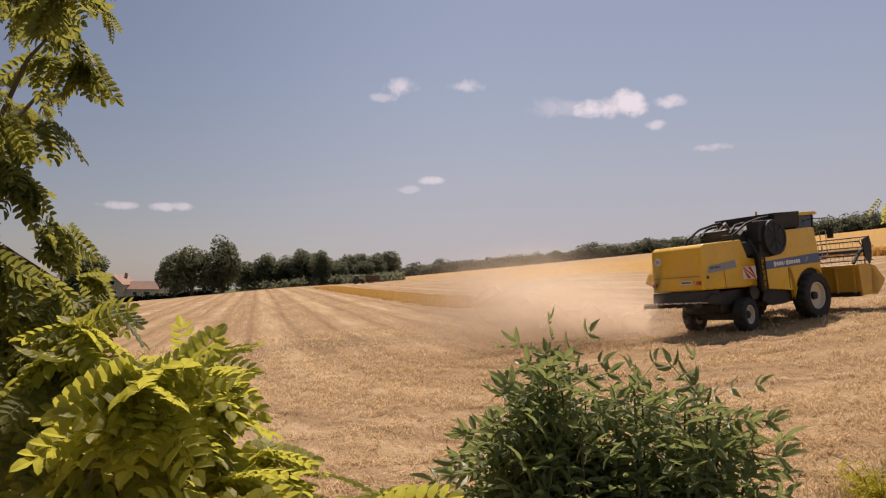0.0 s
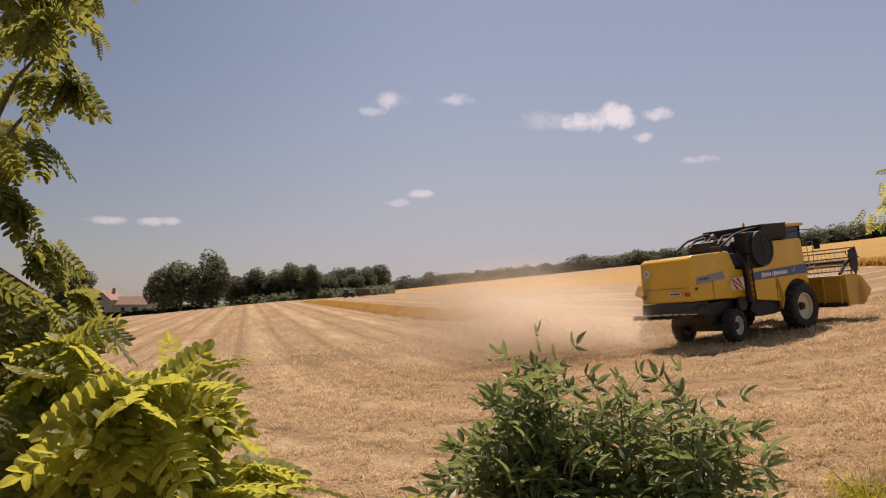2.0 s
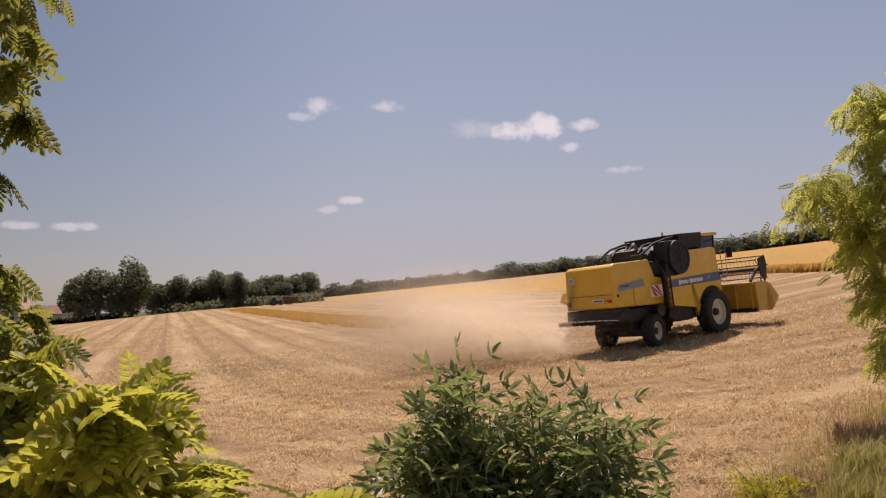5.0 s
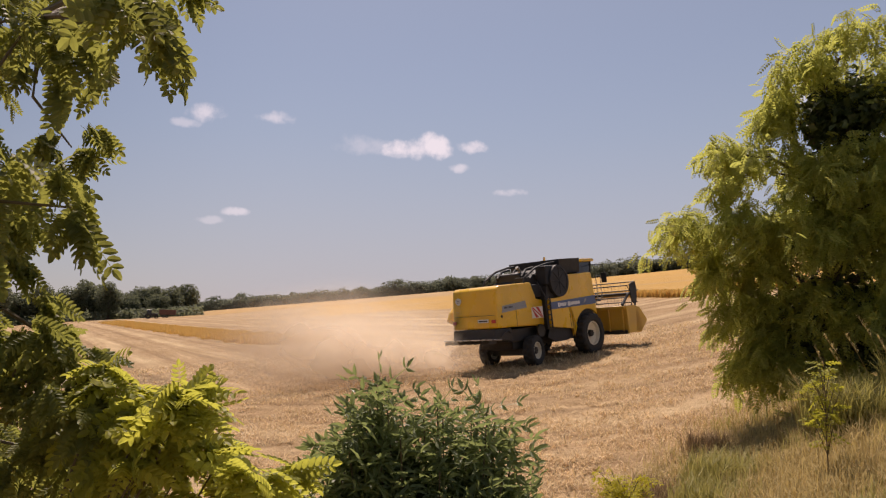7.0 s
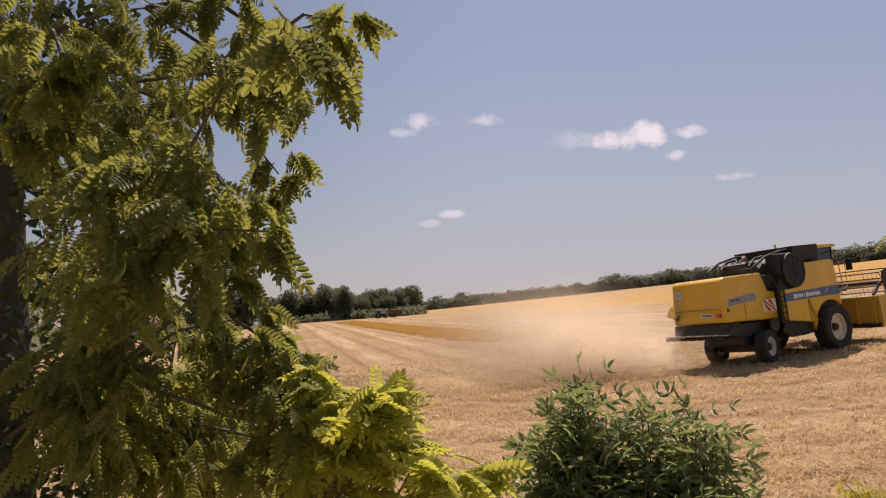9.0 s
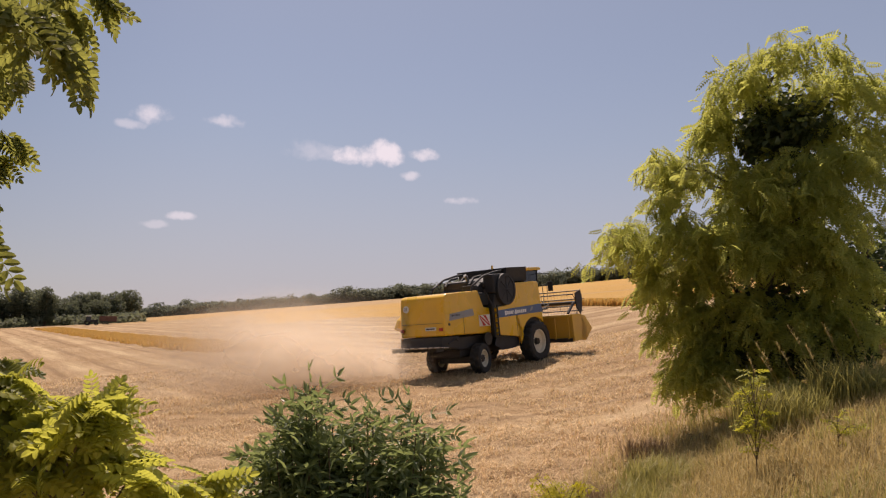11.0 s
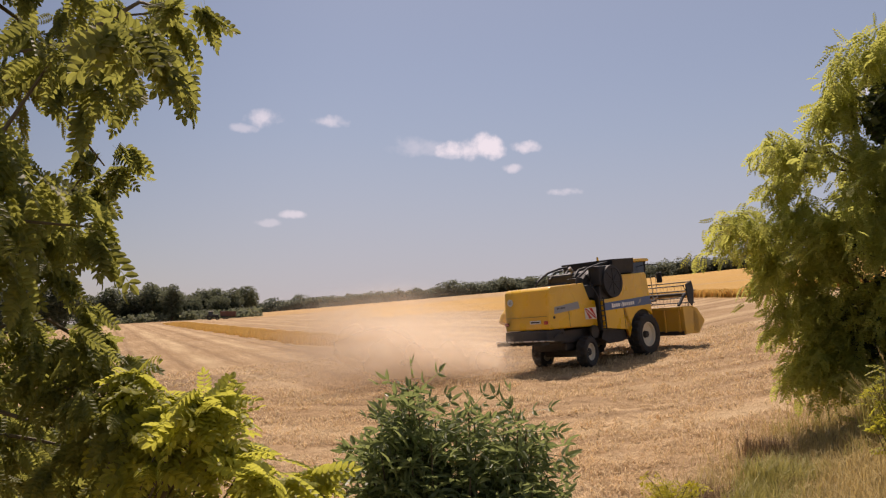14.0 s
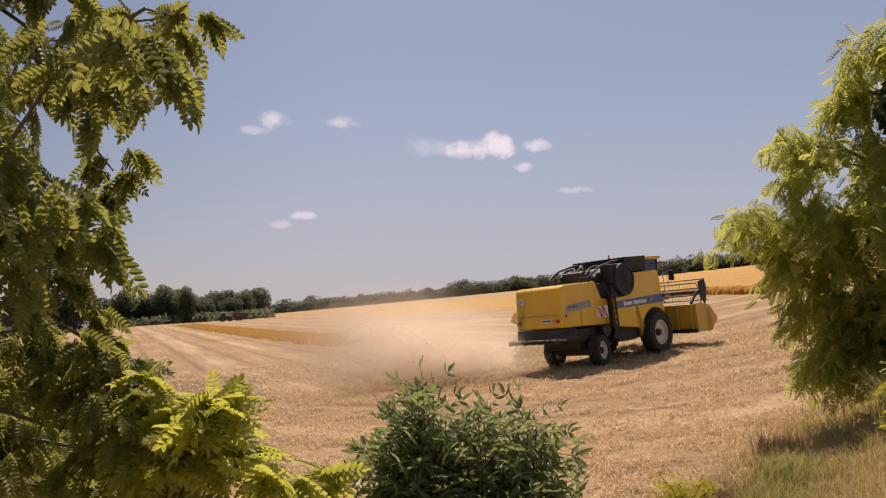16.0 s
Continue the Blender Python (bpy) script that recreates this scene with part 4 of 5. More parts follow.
def build_combine():
    x, y, heading = 9.62, 25.25, radians(31.5)
    fwd, left = Vector((math.cos(heading), math.sin(heading))), Vector((-math.sin(heading), math.cos(heading)))
    o = Vector((x, y))
    spot = lambda u, v: at_ground(*(o + fwd * u + left * v))
    ahead = (spot(3.63, 0) - spot(0, 0)).normalized()
    across = (spot(3.63, 1.3) - spot(3.63, -1.3)).normalized()
    up = ahead.cross(across).normalized()
    across = up.cross(ahead)
    m = Matrix((ahead, across, up)).transposed().to_4x4()
    m.translation = spot(0, 0) - up * 0.03
    combine = thing("combine_harvester", "yellow combine harvester with blue side stripe and raised grain header", "combine harvester", m)

    # rear hood
    hood = part("rear_hood", prism([(-1.87, 1.58), (-1.74, 2.98), (-1.58, 3.08), (0.34, 3.1), (0.62, 2.45), (0.98, 2.4), (0.98, 1.42), (-0.2, 1.5)], -1.06, 1.06, 0.06), YELLOW, combine)
    for side in (1, -1):
        part("side_decal", prism([(-1.55, 2.1), (-1.5, 2.34), (-0.12, 2.44), (-0.05, 2.18)], side * 1.062, side * 1.068, 0), GREY_BLUE, hood, "faded grey-blue decal")
        decal_bars(hood, -1.4, 2.27, 0.5, 0.07, side * 1.071, side, 6, BLACK)
        part("seam", box((-0.72, side * 1.062, 1.9), (0.015, 0.012, 0.7), 0), STEEL, hood)
        part("latch", rod((-1.58, side * 1.05, 1.98), (-1.58, side * 1.085, 1.98), 0.05, None, 12), BLACK, hood)
        part("rear_light", box((-1.9, side * 0.93, 1.83), (0.06, 0.16, 0.12), 0.015), RED, hood, "red rear light")
    part("rear_seam", box((-1.85, 0, 2.05), (0.03, 1.9, 0.012), 0), STEEL, hood)
    part("number_plate", box((-1.9, -0.45, 1.86), (0.02, 0.5, 0.12), 0.004), WHITE, hood, "white plate with plain dark bars")
    part("plate_bars", box((-1.913, -0.45, 1.86), (0.006, 0.4, 0.05), 0), BLACK, hood)
    part("speed_sticker", rod((-1.77, 0.75, 2.62), (-1.81, 0.75, 2.62), 0.13, None, 24), WHITE, hood, "round white speed sticker")
    font = bpy.data.curves.new("speed_number", "FONT")
    font.body, font.size, font.align_x, font.align_y, font.extrude = "25", 0.15, "CENTER", "CENTER", 0.002
    number = new("speed_number", font)
    number.parent = hood
    number.matrix_basis = pose(-1.815, 0.75, 2.62, 90, 0, -90)
    font.materials.append(BLACK)

    # body
    part("body_core", prism([(0.98, 1.25), (0.98, 2.4), (1.1, 2.9), (4.1, 3.2), (4.2, 1.5), (2.6, 1.15)], -1.24, 1.24, 0.02), STEEL, combine, "dusty dark machine body")
    arch = [(2.72 + 0.0, 1.16)]
    for k in range(9):
        a = math.pi * (0.93 - 0.68 * k / 8)
        arch.append((3.63 + 1.02 * math.cos(a), 0.8 + 1.02 * math.sin(a)))
    outline = [(1.0, 1.34), (2.5, 1.13)] + arch + [(4.33, 1.72), (4.2, 3.2), (4.12, 3.27), (2.4, 3.27), (2.36, 3.0), (2.2, 2.62), (1.9, 2.44), (1.5, 2.4), (1.0, 2.4)]
    for side in (1, -1):
        panel = part("side_panel", prism(outline, side * 1.25, side * 1.34, 0.025), YELLOW, combine)
        part("blue_stripe", prism([(1.02, 1.98), (1.02, 2.26), (4.26, 2.32), (4.31, 1.98)], side * 1.342, side * 1.35, 0), BLUE, panel, "blue side stripe")
        decal_bars(panel, 1.55, 2.12, 1.55, 0.17, side * 1.354, side, 11, WHITE)
        part("emblem", prism([(3.35, 2.05), (3.5, 2.24), (3.62, 2.24), (3.55, 2.12)], side * 1.351, side * 1.357, 0), GREY_BLUE, panel)
        part("panel_seam", box((2.35, side * 1.343, 1.56), (0.014, 0.012, 0.7), 0), STEEL, panel)

    # chassis, belts and pulleys
    part("chassis", box((1.4, 0, 0.98), (4.2, 1.5, 0.6), 0.06), STEEL, combine)
    part("rear_axle", prism([(-0.1, 0.4), (-0.1, 0.85), (0.25, 0.95), (0.25, 0.4)], -0.8, 0.8, 0.04), STEEL, combine)
    part("front_axle", rod((3.63, -1.3, 0.8), (3.63, 1.3, 0.8), 0.16), STEEL, combine)
    part("fuel_tank", box((1.9, -0.95, 1.05), (0.9, 0.4, 0.42), 0.08), BLACK, combine)
    for u, v, r in ((1.25, 1.08, 0.2), (1.65, 0.95, 0.16), (2.1, 0.92, 0.22), (2.45, 1.0, 0.15), (0.6, 1.25, 0.24)):
        part("pulley", rod((u, -1.16, v), (u, -1.08, v), r, None, 20), STEEL, combine)
    part("belt_guard", prism([(0.9, 0.95), (1.1, 1.3), (2.6, 1.12), (2.75, 0.85), (2.3, 0.72), (1.4, 0.72)], -1.2, -1.16, 0.01), BLACK, combine)
    part("sieve_box", prism([(-1.1, 1.0), (-1.2, 1.45), (0.9, 1.42), (0.9, 0.9)], -0.85, 0.85, 0.03), STEEL, combine)
    part("chopper", prism([(-2.0, 1.2), (-1.95, 1.56), (-1.0, 1.52), (-1.0, 1.05)], -1.0, 1.0, 0.03), STEEL, combine, "dark steel straw chopper")
    board = part("spreader_board", box((-2.08, 0, 1.2), (0.55, 2.3, 0.04), 0.01, Matrix.Rotation(0.12, 4, "Y")), BARE, combine, "worn steel spreader board")
    for k in range(7):
        part("vane", box((-2.2, -1.05 + 0.35 * k, 1.13), (0.4, 0.015, 0.12), 0.003), STEEL, board)
    part("draw_bar", pipe([(-0.9, -0.9, 1.3), (-1.3, -1.08, 1.45), (-1.75, -1.1, 1.3)], 0.03), BLACK, combine)

    # engine deck, rotary screen, grain tank
    part("engine_deck", box((1.05, 0, 2.75), (1.5, 2.0, 0.5), 0.05), BLACK, combine)
    part("engine_block", box((1.15, 0.2, 3.2), (1.1, 1.3, 0.6), 0.08), STEEL, combine)
    screen = part("rotary_screen", rod((1.8, -1.37, 3.05), (1.8, -0.8, 3.05), 0.62, 0.64, 36), BLACK, combine, "black rotary air screen")
    part("screen_box", box((1.35, -1.05, 3.3), (0.6, 0.5, 0.75), 0.06), BLACK, screen)
    part("screen_rim", lathe([(0.52, -1.39), (0.62, -1.39), (0.62, -1.36), (0.52, -1.36)], 32), BLACK, screen).location = (1.8, 0, 3.05)
    for k in range(4):
        a = k * math.pi / 4
        c, s = 0.5 * math.cos(a), 0.5 * math.sin(a)
        part("screen_bar", rod((1.8 - c, -1.375, 3.05 - s), (1.8 + c, -1.375, 3.05 + s), 0.014, None, 6), BLACK, screen)
    part("exhaust", pipe([(0.75, -0.3, 3.2), (0.75, -0.3, 3.55), (0.6, -0.3, 3.72)], 0.07, 12), BARE, combine, "steel exhaust stub")
    part("air_cleaner", rod((0.95, -0.75, 3.28), (1.5, -0.75, 3.42), 0.14), BLACK, combine)
    part("hood_rail", pipe([(-0.1, -1.0, 2.93), (0.1, -1.0, 3.3), (0.8, -1.0, 3.62), (1.6, -1.0, 3.76), (2.3, -1.0, 3.8)], 0.045, 8), BLACK, combine)
    part("hood_rail", pipe([(-0.1, 0.95, 2.93), (0.1, 0.95, 3.3), (0.8, 0.95, 3.62), (1.6, 0.95, 3.76), (2.3, 0.95, 3.8)], 0.045, 8), BLACK, combine)
    part("engine_cover", prism([(0.2, 2.95), (0.5, 3.12), (0.95, 3.42), (2.2, 3.62), (2.2, 2.9)], -0.8, 0.85, 0.05), BLACK, combine)
    for yy, uu in ((-0.55, 0.6), (0.1, 0.75), (0.6, 0.55)):
        part("engine_hose", pipe([(uu, yy, 2.95), (uu - 0.1, yy, 3.35), (uu + 0.35, yy + 0.1, 3.6), (1.3, yy, 3.66)], 0.05, 8), BLACK, combine)
    part("battery_box", box((0.45, -0.6, 3.15), (0.35, 0.5, 0.3), 0.03), BLACK, combine)
    tank = bmesh.new()
    lo = [(2.2, -1.1, 3.33), (3.7, -1.1, 3.33), (3.7, 1.1, 3.33), (2.2, 1.1, 3.33)]
    hi = [(2.1, -1.25, 3.9), (3.6, -1.22, 3.9), (3.6, 1.22, 3.9), (2.1, 1.25, 3.9)]
    hin = [(2.15, -1.2, 3.9), (3.55, -1.17, 3.9), (3.55, 1.17, 3.9), (2.15, 1.2, 3.9)]
    lin = [(2.3, -1.0, 3.5), (3.6, -1.0, 3.5), (3.6, 1.0, 3.5), (2.3, 1.0, 3.5)]
    rings = [[tank.verts.new(p) for p in ring] for ring in (lo, hi, hin, lin)]
    for a, b in zip(rings, rings[1:]):
        for k in range(4):
            tank.faces.new((a[k], a[(k + 1) % 4], b[(k + 1) % 4], b[k]))
    tank.faces.new(rings[3])
    tank.faces.new(rings[0][::-1])
    part("grain_tank", tank, BLACK, combine, "black flared grain tank extension")

    # unloading auger folded back along the far side
    auger = part("unloading_auger", rod((3.0, 1.5, 2.75), (-0.9, 1.5, 2.35), 0.17, None, 20), YELLOW, combine, "yellow unloading auger tube folded back")
    part("spout", pipe([(-0.85, 1.5, 2.36), (-1.1, 1.5, 2.28), (-1.35, 1.5, 2.1), (-1.5, 1.5, 1.88)], 0.2, 14, None, 0.16), YELLOW, auger)
    part("elbow", pipe([(2.9, 1.5, 2.75), (3.15, 1.5, 2.95), (3.15, 1.2, 3.3)], 0.19, 12), STEEL, auger)

    # cab
    cab = part("cab_floor", box((4.35, 0, 2.1), (1.1, 1.7, 0.16), 0.04), BLACK, combine)
    for side in (1, -1):
        part("cab_pillar", pipe([(4.72, side * 0.82, 2.15), (5.0, side * 0.84, 3.75)], 0.045, 8), BLACK, cab)
        part("cab_pillar", pipe([(3.95, side * 0.84, 2.15), (3.85, side * 0.84, 3.75)], 0.05, 8), BLACK, cab)
        glass = part("side_glass", prism([(3.95, 2.2), (4.7, 2.2), (4.97, 3.72), (3.88, 3.72)], side * 0.84, side * 0.846, 0), DARK_GLASS, cab, "tinted cab side window")
        glass.visible_shadow = False
        mirror = part("mirror_arm", pipe([(4.95, side * 0.85, 3.6), (5.15, side * 1.35, 3.55), (5.15, side * 1.35, 3.1)], 0.02, 6), BLACK, cab)
        part("mirror", box((5.15, side * 1.35, 3.0), (0.06, 0.24, 0.42), 0.02), BLACK, mirror)
    front = bmesh.new()
    front.faces.new([front.verts.new(p) for p in ((4.74, -0.8, 2.18), (4.74, 0.8, 2.18), (5.0, 0.82, 3.74), (5.0, -0.82, 3.74))])
    glass = part("windscreen", front, DARK_GLASS, cab, "large tinted windscreen")
    glass.visible_shadow = False
    part("cab_back", box((3.86, 0, 2.95), (0.06, 1.6, 1.55), 0.02), BLACK, cab)
    part("seat", box((4.2, 0, 2.5), (0.4, 0.5, 0.65), 0.08), BLACK, cab)
    part("steering_column", rod((4.62, 0, 2.2), (4.5, 0, 2.85), 0.05), BLACK, cab)
    part("cab_roof", prism([(3.7, 3.74), (3.68, 3.82), (4.2, 3.88), (5.05, 3.87), (5.2, 3.82), (5.15, 3.74)], -0.95, 0.95, 0.04), YELLOW, combine)
    for yy in (-0.7, -0.35, 0.35, 0.7):
        part("work_lamp", rod((5.17, yy, 3.83), (5.23, yy, 3.82), 0.06, None, 14), WHITE, combine, "round work lamp")
    part("beacon", rod((3.9, 0.7, 3.95), (3.9, 0.7, 4.12), 0.05, 0.04), YELLOW, combine)

    # ladders, rails and boards on the near side
    ladder = part("rear_ladder", pipe([(0.7, -1.4, 1.3), (0.7, -1.4, 2.5), (0.6, -1.15, 3.1)], 0.03, 8), BLACK, combine, "black steel service ladder")
    part("ladder_rail", pipe([(1.0, -1.4, 1.3), (1.0, -1.4, 2.5)], 0.03, 8), BLACK, ladder)
    for k in range(6):
        part("rung", rod((0.7, -1.4, 1.42 + 0.19 * k), (1.0, -1.4, 1.42 + 0.19 * k), 0.022, None, 8), BLACK, ladder)
    for side in (1, -1):
        warning_board(combine, pose(0.36, side * 1.22, 1.95, 0, 0, 48 * side))
        part("cab_handrail", pipe([(4.75, side * 1.2, 2.15), (5.0, side * 1.25, 2.2), (5.05, side * 1.25, 3.1), (4.75, side * 1.2, 3.1), (4.75, side * 1.2, 2.15)], 0.02, 6), BARE, combine)
        part("platform", box((4.5, side * 1.05, 2.06), (0.7, 0.45, 0.05), 0.01), STEEL, combine)
    part("cab_ladder", box((4.9, 1.45, 1.5), (0.4, 0.08, 1.1), 0.02), BLACK, combine)

    wheel(combine, 3.63, -1.28, 0.82, 0.83, 0.56, 0.48, -1, 18)
    wheel(combine, 3.63, 1.28, 0.82, 0.83, 0.56, 0.48, 1, 18)
    wheel(combine, 0.12, -1.05, 0.56, 0.57, 0.42, 0.32, -1, 14, 10)
    wheel(combine, 0.12, 1.05, 0.56, 0.57, 0.42, 0.32, 1, 14, 9)

    # feeder house and header
    part("feeder_house", prism([(4.1, 1.0), (4.15, 1.85), (5.6, 1.65), (5.65, 0.85)], -0.62, 0.62, 0.03), DUSTY_YELLOW, combine, "dusty yellow feeder house")
    part("feeder_shield", prism([(4.2, 1.25), (4.25, 1.75), (5.55, 1.6), (5.6, 1.1)], -0.72, -0.66, 0.02), DUSTY_YELLOW, combine)
    part("hydraulic_ram", rod((3.9, -0.4, 0.85), (5.3, -0.4, 0.95), 0.06), BARE, combine)
    part("hydraulic_ram", rod((3.9, 0.4, 0.85), (5.3, 0.4, 0.95), 0.06), BARE, combine)
    W = 2.1
    header = part("header_trough", prism([(5.37, 0.72), (5.30, 1.72), (5.37, 1.72), (5.45, 0.95), (5.70, 0.72), (6.25, 0.66), (6.25, 0.6), (5.55, 0.62)], -W, W, 0), DUSTY_YELLOW, combine, "yellow grain header with black reel")
    for side in (1, -1):
        part("end_panel", prism([(5.30, 0.62), (5.25, 1.75), (5.90, 1.72), (6.45, 1.3), (6.40, 0.6)], side * W, side * (W + 0.09), 0.02), DUSTY_YELLOW, header)
        part("divider", prism([(5.85, 0.62), (6.05, 1.72), (6.42, 1.6), (6.95, 1.05), (6.88, 0.95), (6.35, 0.55)], side * (W + 0.09), side * (W - 0.16), 0.05), DUSTY_YELLOW, header, "pointed yellow crop divider")
        part("skid", box((5.85, side * 1.5, 0.58), (0.8, 0.3, 0.05), 0.01), STEEL, header)
        part("reel_arm", pipe([(5.30, side * (W - 0.12), 1.78), (5.85, side * (W - 0.12), 2.2), (6.30, side * (W - 0.12), 2.25)], 0.06, 8), BLACK, header)
        part("reel_shield", prism([(5.95 + 0.0, 2.0), (5.90, 2.62), (6.40, 2.74), (6.50, 2.4), (6.40, 1.9), (6.25, 1.68)], side * (W - 0.02), side * (W - 0.06), 0.01), BLACK, header, "black reel end shield")
    for k in range(7):
        part("rib", box((5.27, -W + 0.15 + k * (2 * W - 0.3) / 6, 1.2), (0.07, 0.07, 0.98), 0.01), DUSTY_YELLOW, header)
    part("top_beam", box((5.29, 0, 1.68), (0.16, 2 * W, 0.13), 0.02), DUSTY_YELLOW, header)
    part("bottom_beam", box((5.36, 0, 0.66), (0.18, 2 * W, 0.16), 0.02), STEEL, header)
    part("header_auger", rod((5.80, -W + 0.05, 1.02), (5.80, W - 0.05, 1.02), 0.17, None, 20), BARE, header)
    flight = bmesh.new()
    for side in (1, -1):
        last = None
        for k in range(97):
            a = side * k * 2 * math.pi / 24
            yy = side * (0.35 + (W - 0.45) * k / 96)
            pair = [flight.verts.new((5.80 + r * math.cos(a), yy, 1.02 + r * math.sin(a))) for r in (0.16, 0.3)]
            if last:
                flight.faces.new((last[0], last[1], pair[1], pair[0]))
            last = pair
    part("auger_flight", flight, BARE, header)
    part("cutter_bar", box((6.30, 0, 0.62), (0.12, 2 * W, 0.04), 0.005), STEEL, header)
    reel = part("reel_tube", rod((6.25, -W + 0.1, 2.2), (6.25, W - 0.1, 2.2), 0.07), STEEL, header, "slatted black pick-up reel")
    for k in range(6):
        a = k * math.pi / 3 + 0.25
        px, pz = 6.25 + 0.52 * math.cos(a), 2.2 + 0.52 * math.sin(a)
        bm = rod((px, -W + 0.1, pz), (px, W - 0.1, pz), 0.024, None, 8)
        for j in range(24):
            yy = -W + 0.2 + j * (2 * W - 0.4) / 23
            rod((px, yy, pz), (px - 0.05, yy, pz - 0.22), 0.006, None, 4, bm)
        part("tine_bar", bm, STEEL, reel)
        for yy in (-W + 0.15, 0, W - 0.15):
            part("spoke", rod((6.25, yy, 2.2), (px, yy, pz), 0.018, None, 6), STEEL, reel)


build_combine()


# ---- house, hedge, tractor and trailer far off ----
def build_house():
    foot = at_ground(-104, 233, -1.9)
    m = pose(foot.x, foot.y, foot.z, 0, 0, -6)
    house = thing("house", "cream rendered farmhouse with brown tiled roof and front gable", "house", m)

    def gabled(name, cx, cy, wide, deep, eaves, ridge, along):
        bm = bmesh.new()
        if along:
            prof = [(-deep / 2, -3.0), (deep / 2, -3.0), (deep / 2, eaves), (0, ridge), (-deep / 2, eaves)]
            ends = [[bm.verts.new((cx + s * wide / 2, cy + a, z)) for a, z in prof] for s in (-1, 1)]
        else:
            prof = [(-wide / 2, -3.0), (wide / 2, -3.0), (wide / 2, eaves), (0, ridge), (-wide / 2, eaves)]
            ends = [[bm.verts.new((cx + a, cy + s * deep / 2, z)) for a, z in prof] for s in (-1, 1)]
        fs = [bm.faces.new(ends[0]), bm.faces.new(ends[1][::-1])]
        for i in range(5):
            fs.append(bm.faces.new((ends[0][(i + 1) % 5], ends[0][i], ends[1][i], ends[1][(i + 1) % 5])))
        bmesh.ops.recalc_face_normals(bm, faces=fs)
        part(name, bm, PLASTER, house)
        roof = bmesh.new()
        half, over, run = (deep / 2, 0.4, wide / 2 + 0.35) if along else (wide / 2, 0.4, deep / 2 + 0.35)
        drop = (ridge - eaves) / half * over
        for s in (-1, 1):
            a = [(0, ridge + 0.02), (s * (half + over), eaves - drop + 0.02), (s * (half + over), eaves - drop + 0.2), (0, ridge + 0.22)]
            rings = []
            for e in (-run, run):
                rings.append([roof.verts.new((cx + e, cy + p, z) if along else (cx + p, cy + e, z)) for p, z in a])
            ff = [roof.faces.new(rings[0]), roof.faces.new(rings[1][::-1])]
            for i in range(4):
                ff.append(roof.faces.new((rings[0][(i + 1) % 4], rings[0][i], rings[1][i], rings[1][(i + 1) % 4])))
            bmesh.ops.recalc_face_normals(roof, faces=ff)
        part("roof", roof, TILE, house)

    gabled("wall", 0, 0, 7.0, 9.0, 4.4, 7.3, False)
    gabled("wall", 9.0, 1.0, 11.0, 7.0, 2.9, 5.2, True)
    gabled("wall", -6.0, 1.5, 5.0, 6.0, 2.6, 4.6, True)
    for wx, wy, wz, ww, wh in ((0, -4.5, 4.9, 1.6, 1.3), (0.3, -4.5, 1.6, 2.6, 1.5), (6.5, -2.5, 1.5, 1.5, 1.3), (10.5, -2.5, 1.5, 2.2, 1.3), (-6, -1.5, 1.4, 1.4, 1.1)):
        w = part("window", box((wx, wy - 0.03, wz), (ww, 0.1, wh), 0.01), WHITE, house)
        part("pane", box((wx, wy - 0.09, wz), (ww - 0.2, 0.03, wh - 0.2), 0), DARK_GLASS, w)
    part("chimney", box((1.2, 1.5, 7.3), (0.7, 0.7, 1.6), 0.04), TILE, house)


def build_hedge():
    rng = np.random.default_rng(31)
    t = rng.uniform(0, 1, 9000)
    x, y = -118 + 52 * t, 214 - 8 * t
    p = np.stack([x + rng.normal(0, 0.2, 9000), y + rng.uniform(-0.9, 0.9, 9000), ground_z(x, y) + rng.uniform(0, 1, 9000) ** 0.7 * 1.7], -1)
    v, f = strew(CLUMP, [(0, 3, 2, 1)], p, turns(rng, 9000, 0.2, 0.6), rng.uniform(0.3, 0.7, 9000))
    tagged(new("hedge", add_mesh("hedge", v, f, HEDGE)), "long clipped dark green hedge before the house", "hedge")


